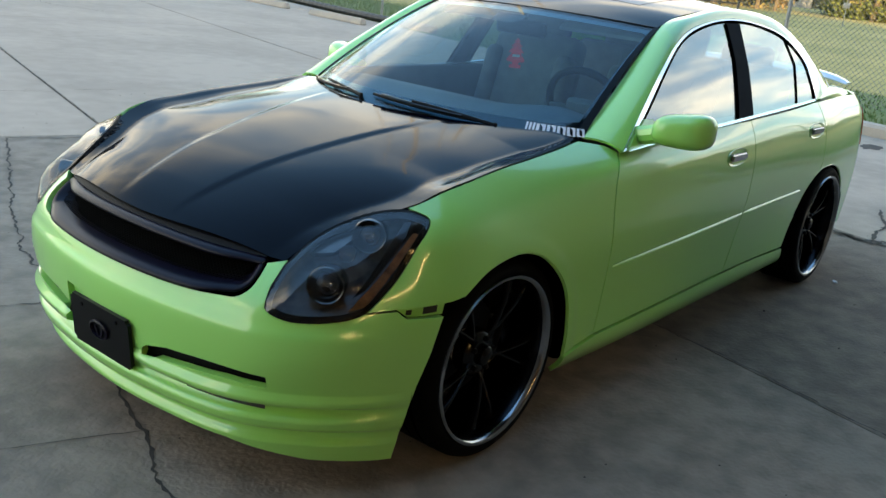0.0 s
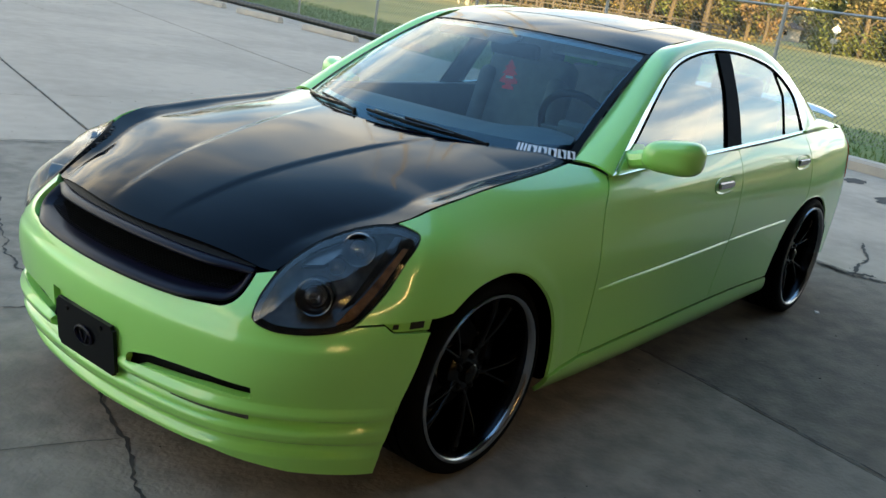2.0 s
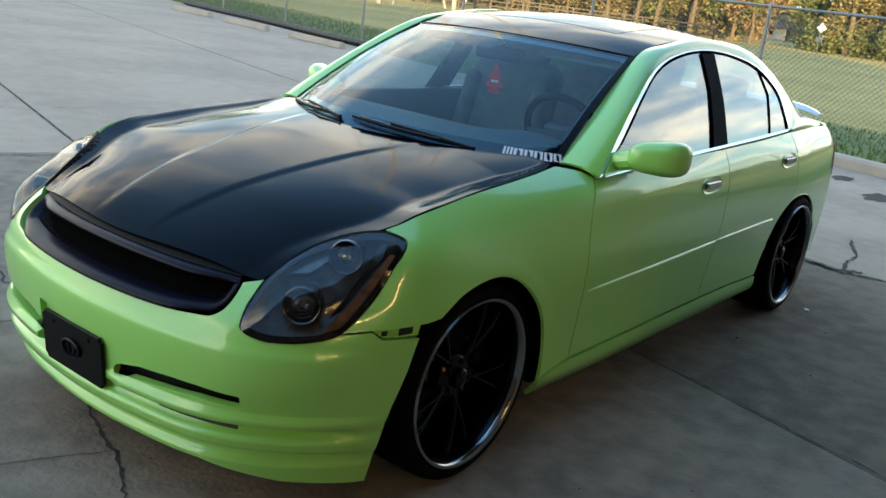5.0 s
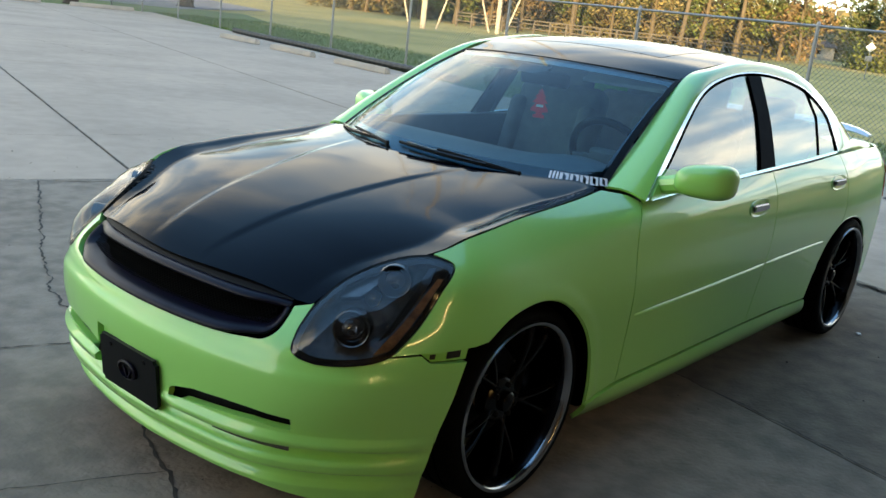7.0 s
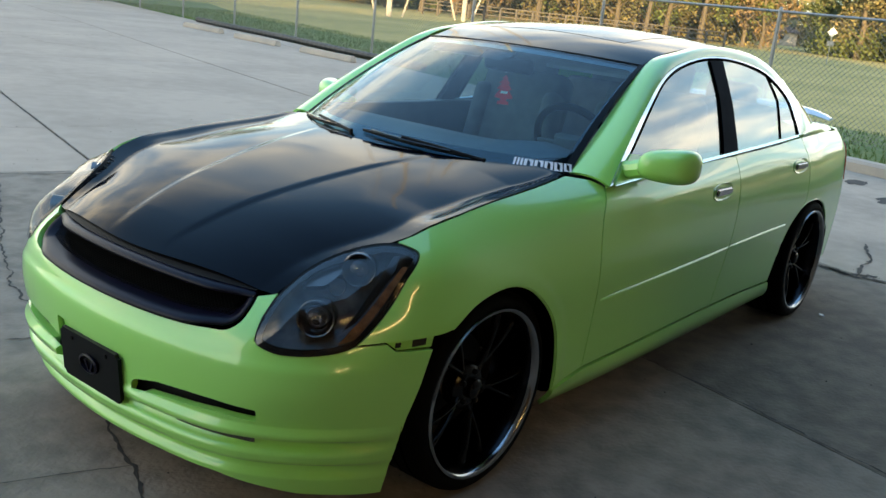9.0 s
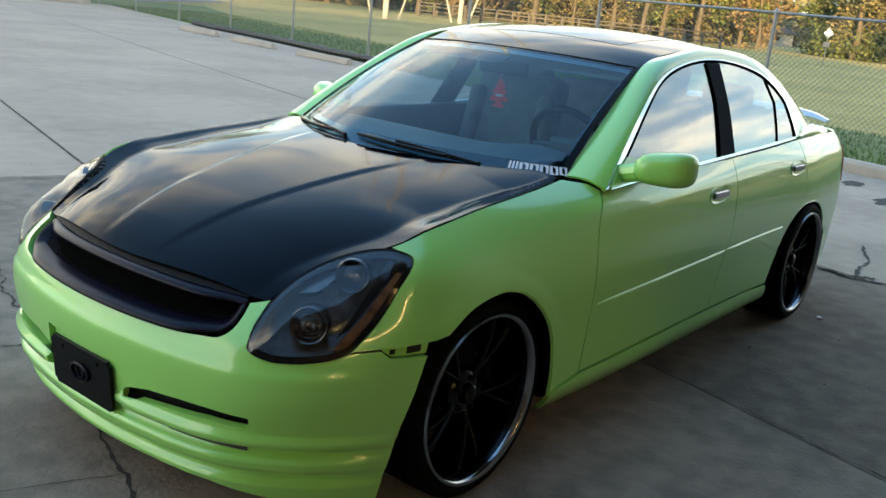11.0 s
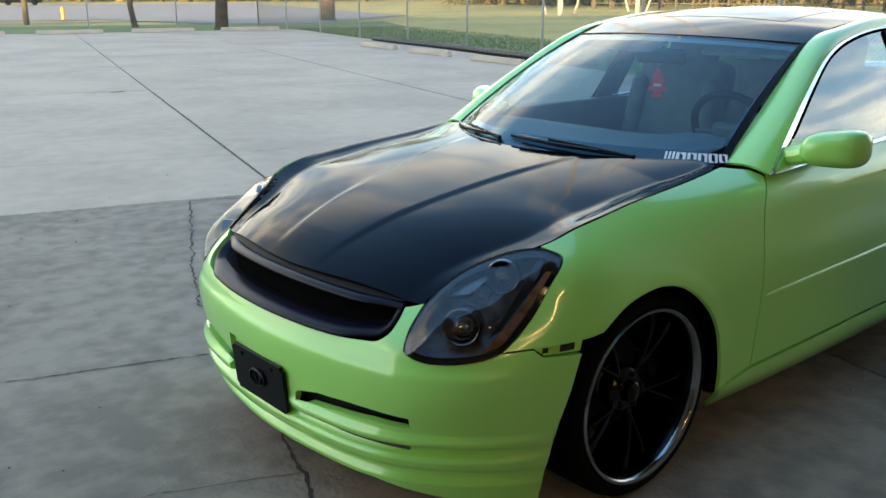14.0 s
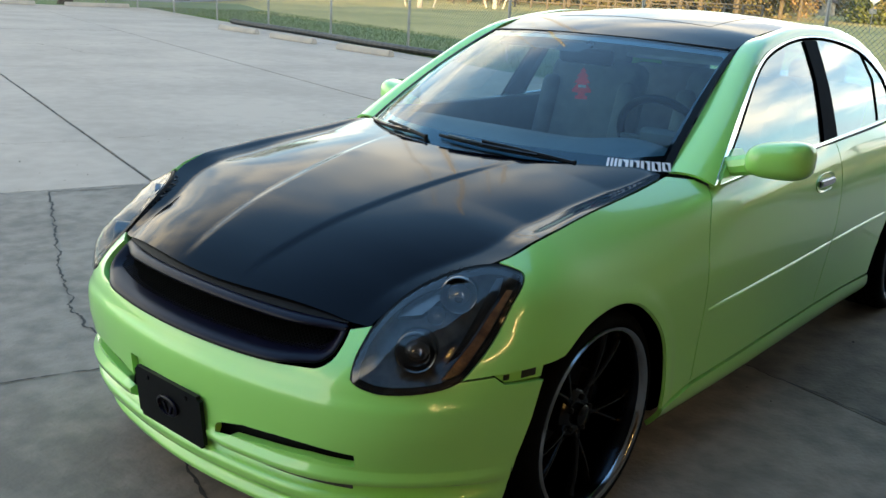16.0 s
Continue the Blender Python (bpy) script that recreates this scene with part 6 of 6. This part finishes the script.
# wheel wells, underbody
for x in (0, 2.85):
    for s in (1, -1):
        bm = bmesh.new()
        rows = []
        for i in range(25):
            a = math.radians(-4 + 188 * i / 24)
            rows.append([bm.verts.new((x + .40 * math.cos(a), yy * s, .33 + (.40 if math.sin(a) < .4 else .375) * math.sin(a))) for yy in (-.835 if x == 0 else -.845, -.45)])
        for p, q in zip(rows, rows[1:]):
            bm.faces.new((p[0], p[1], q[1], q[0]))
        bm.faces.new([r[1] for r in rows])
        part("wheel_well", bm, LINER, car, smooth=0)
part("underbody", box_bm(1.95, 1.56, .10, .02, Matrix.Translation((1.42, 0, .225))), LINER, car)
part("subframe", box_bm(.95, .86, .38, .04, Matrix.Translation((-.08, 0, .40))), LINER, car)
part("rear_floor", box_bm(1.3, .86, .45, .04, Matrix.Translation((3.0, 0, .45))), LINER, car)
part("engine_block", box_bm(.86, .98, .22, .04, Matrix.Translation((.02, 0, .66))), LINER, car)
part("bulkhead", box_bm(.06, 1.30, .52, .01, Matrix.Translation((.50, 0, .52))), LINER, car)
part("bumper_beam", box_bm(.10, 1.0, .16, .03, Matrix.Translation((-.66, 0, .48))), LINER, car)
part("rear_bulkhead", box_bm(.06, 1.4, .62, .01, Matrix.Translation((2.62, 0, .60))), LINER, car)
for s in (1, -1):
    part("sill_backing", box_bm(1.95, .008, .09, 0, Matrix.Translation((1.36, -.838 * s, .288))), LINER, car)
    part("inner_sill", box_bm(1.86, .05, .745, .01, Matrix.Translation((1.62, -.765 * s, .5975))), DASH, car)


# ---- cabin ----
def seat(y, name="front_seat"):
    b = box_bm(.52, .50, .18, .06, Matrix.Translation((1.42, y, .50)), 3)
    sdl = part(name, b, CLOTH, car, "charcoal cloth front seat", smooth=60)
    bk = box_bm(.15, .50, .66, .06, Matrix.Translation((1.74, y, .86)) @ Matrix.Rotation(radians(16), 4, "Y"), 3)
    part("backrest", bk, CLOTH, sdl, smooth=60)
    for k in (-1, 1):
        part("bolster", box_bm(.13, .09, .52, .04, Matrix.Translation((1.68, y + k * .21, .84)) @ Matrix.Rotation(radians(16), 4, "Y"), 3), CLOTH, sdl, smooth=60)
    part("headrest", box_bm(.10, .27, .19, .045, Matrix.Translation((1.86, y, 1.235)) @ Matrix.Rotation(radians(12), 4, "Y"), 3), CLOTH, sdl, smooth=60)
    for k in (-.06, .06):
        part("headrest_post", tube([(1.82, y + k, 1.10), (1.85, y + k, 1.18)], .007, 6), CHROME, sdl)


seat(-.36)
seat(.36)
bench = part("rear_bench", box_bm(.5, 1.3, .2, .06, Matrix.Translation((2.25, 0, .55)), 3), CLOTH, car, "charcoal cloth rear bench", smooth=60)
part("bench_back", box_bm(.16, 1.28, .6, .06, Matrix.Translation((2.56, 0, .84)) @ Matrix.Rotation(radians(20), 4, "Y"), 3), CLOTH, bench, smooth=60)
for y in (-.36, .36):
    part("bench_headrest", box_bm(.09, .28, .14, .04, Matrix.Translation((2.70, y, 1.15)), 3), CLOTH, bench, smooth=60)
part("parcel_shelf", box_bm(.50, 1.22, .04, .01, Matrix.Translation((2.90, 0, 1.06))), DASH, car)


def dashboard():
    b = bmesh.new()
    rows = []
    prof = [(.40, .935), (.55, .968), (.78, .985), (.92, .975), (1.00, .92), (1.02, .80), (.98, .60)]
    for i in range(25):
        y = -.70 + 1.40 * i / 24
        a = abs(y) / .7
        hump = .035 * math.exp(-((y + .36) / .17) ** 2)
        rows.append([b.verts.new((max(x - .04, .30 + .30 * a ** 2.1 + .06) if k < 2 else x, y, z - .03 + hump * (1 if 1 < k < 5 else 0))) for k, (x, z) in enumerate(prof)])
    for r, t in zip(rows, rows[1:]):
        for k in range(len(prof) - 1):
            b.faces.new((r[k], r[k + 1], t[k + 1], t[k]))
    bmesh.ops.recalc_face_normals(b, faces=b.faces)
    d = part("dashboard", b, DASH, car, "charcoal dashboard with a hooded binnacle", smooth=40)
    part("centre_console", box_bm(.7, .24, .34, .04, Matrix.Translation((1.25, 0, .52))), DASH, d)
    ring = bmesh.new()
    n, m = 40, 10
    R, r = .185, .016
    vs = [[ring.verts.new(((R + r * math.cos(2 * math.pi * j / m)) * math.cos(2 * math.pi * i / n), (R + r * math.cos(2 * math.pi * j / m)) * math.sin(2 * math.pi * i / n), r * math.sin(2 * math.pi * j / m))) for j in range(m)] for i in range(n)]
    for i in range(n):
        for j in range(m):
            ring.faces.new((vs[i][j], vs[(i + 1) % n][j], vs[(i + 1) % n][(j + 1) % m], vs[i][(j + 1) % m]))
    mw = Matrix.Translation((1.13, -.36, .955)) @ Matrix.Rotation(radians(62), 4, "Y")
    ring.transform(mw)
    st = part("steering_wheel", ring, MATT_BLACK, car, "dark leather steering wheel", smooth=60)
    part("wheel_boss", box_bm(.14, .16, .05, .02, mw @ Matrix.Translation((0.01, 0, -.02))), DASH, st)
    for a in (90, 270, 0):
        part("wheel_spoke", box_bm(.14, .03, .015, .005, mw @ Matrix.Rotation(radians(a), 4, "Z") @ Matrix.Translation((.11, 0, -.01))), DASH, st)


dashboard()
part("headlining", box_bm(1.02, .86, .02, .005, Matrix.Translation((1.95, 0, 1.345))), LINING, car)
vis = part("sun_visor", box_bm(.14, .42, .02, .008, Matrix.Translation((1.28, -.32, 1.285)) @ Matrix.Rotation(radians(-25), 4, "Y")), LINING, car, "grey folded sun visor")
part("sun_visor", box_bm(.14, .42, .02, .008, Matrix.Translation((1.28, .32, 1.285)) @ Matrix.Rotation(radians(-25), 4, "Y")), LINING, car, "grey folded sun visor")
rv = part("rear_view_mirror", box_bm(.04, .25, .065, .018, Matrix.Translation((1.10, .0, 1.245)) @ Matrix.Rotation(radians(-8), 4, "Y"), 3), MATT_BLACK, car, "black interior mirror under the screen's top", smooth=60)
part("mirror_arm", tube([(1.10, -.01, 1.27), (1.13, 0, 1.315)], .01, 8), MATT_BLACK, rv)


def freshener():
    """A flat card cut like a fir tree, hung by a string from the mirror."""
    half = [(0, .075), (.012, .058), (.007, .056), (.022, .036), (.013, .034), (.030, .008), (.016, .008), (.034, -.022), (.034, -.032), (.012, -.036), (.012, -.046), (.022, -.048), (.022, -.062)]
    line = half + [(-u, v) for u, v in reversed(half[1:])]
    b = bmesh.new()
    d = Vector((.60, -.80, 0))
    base = Vector((1.095, .005, 1.130))
    fr = [b.verts.new(base + d * u * 1.1 + Vector((0, 0, v * .92))) for u, v in line]
    nrm = Vector((.80, .60, 0)) * .002
    bk = [b.verts.new(v.co + nrm) for v in fr]
    b.faces.new(fr)
    b.faces.new(list(reversed(bk)))
    for i in range(len(fr)):
        j = (i + 1) % len(fr)
        b.faces.new((fr[j], fr[i], bk[i], bk[j]))
    bmesh.ops.recalc_face_normals(b, faces=b.faces)
    f = tagged(part("air_freshener", b, FRESH_RED, None, smooth=0), "red fir-shaped card air freshener hanging from the mirror", "air freshener")
    part("string", tube([base + Vector((0, 0, .08)), Vector((1.10, .005, 1.235))], .0012, 5), DECAL, f)
    part("label_bar", box_bm(.003, .03, .010, 0, Matrix.Translation(base + Vector((-.004, -.003, -.005))) @ Matrix.Rotation(math.atan2(.6, .8), 4, "Z")), DECAL, f, "pale bar in place of print")


freshener()
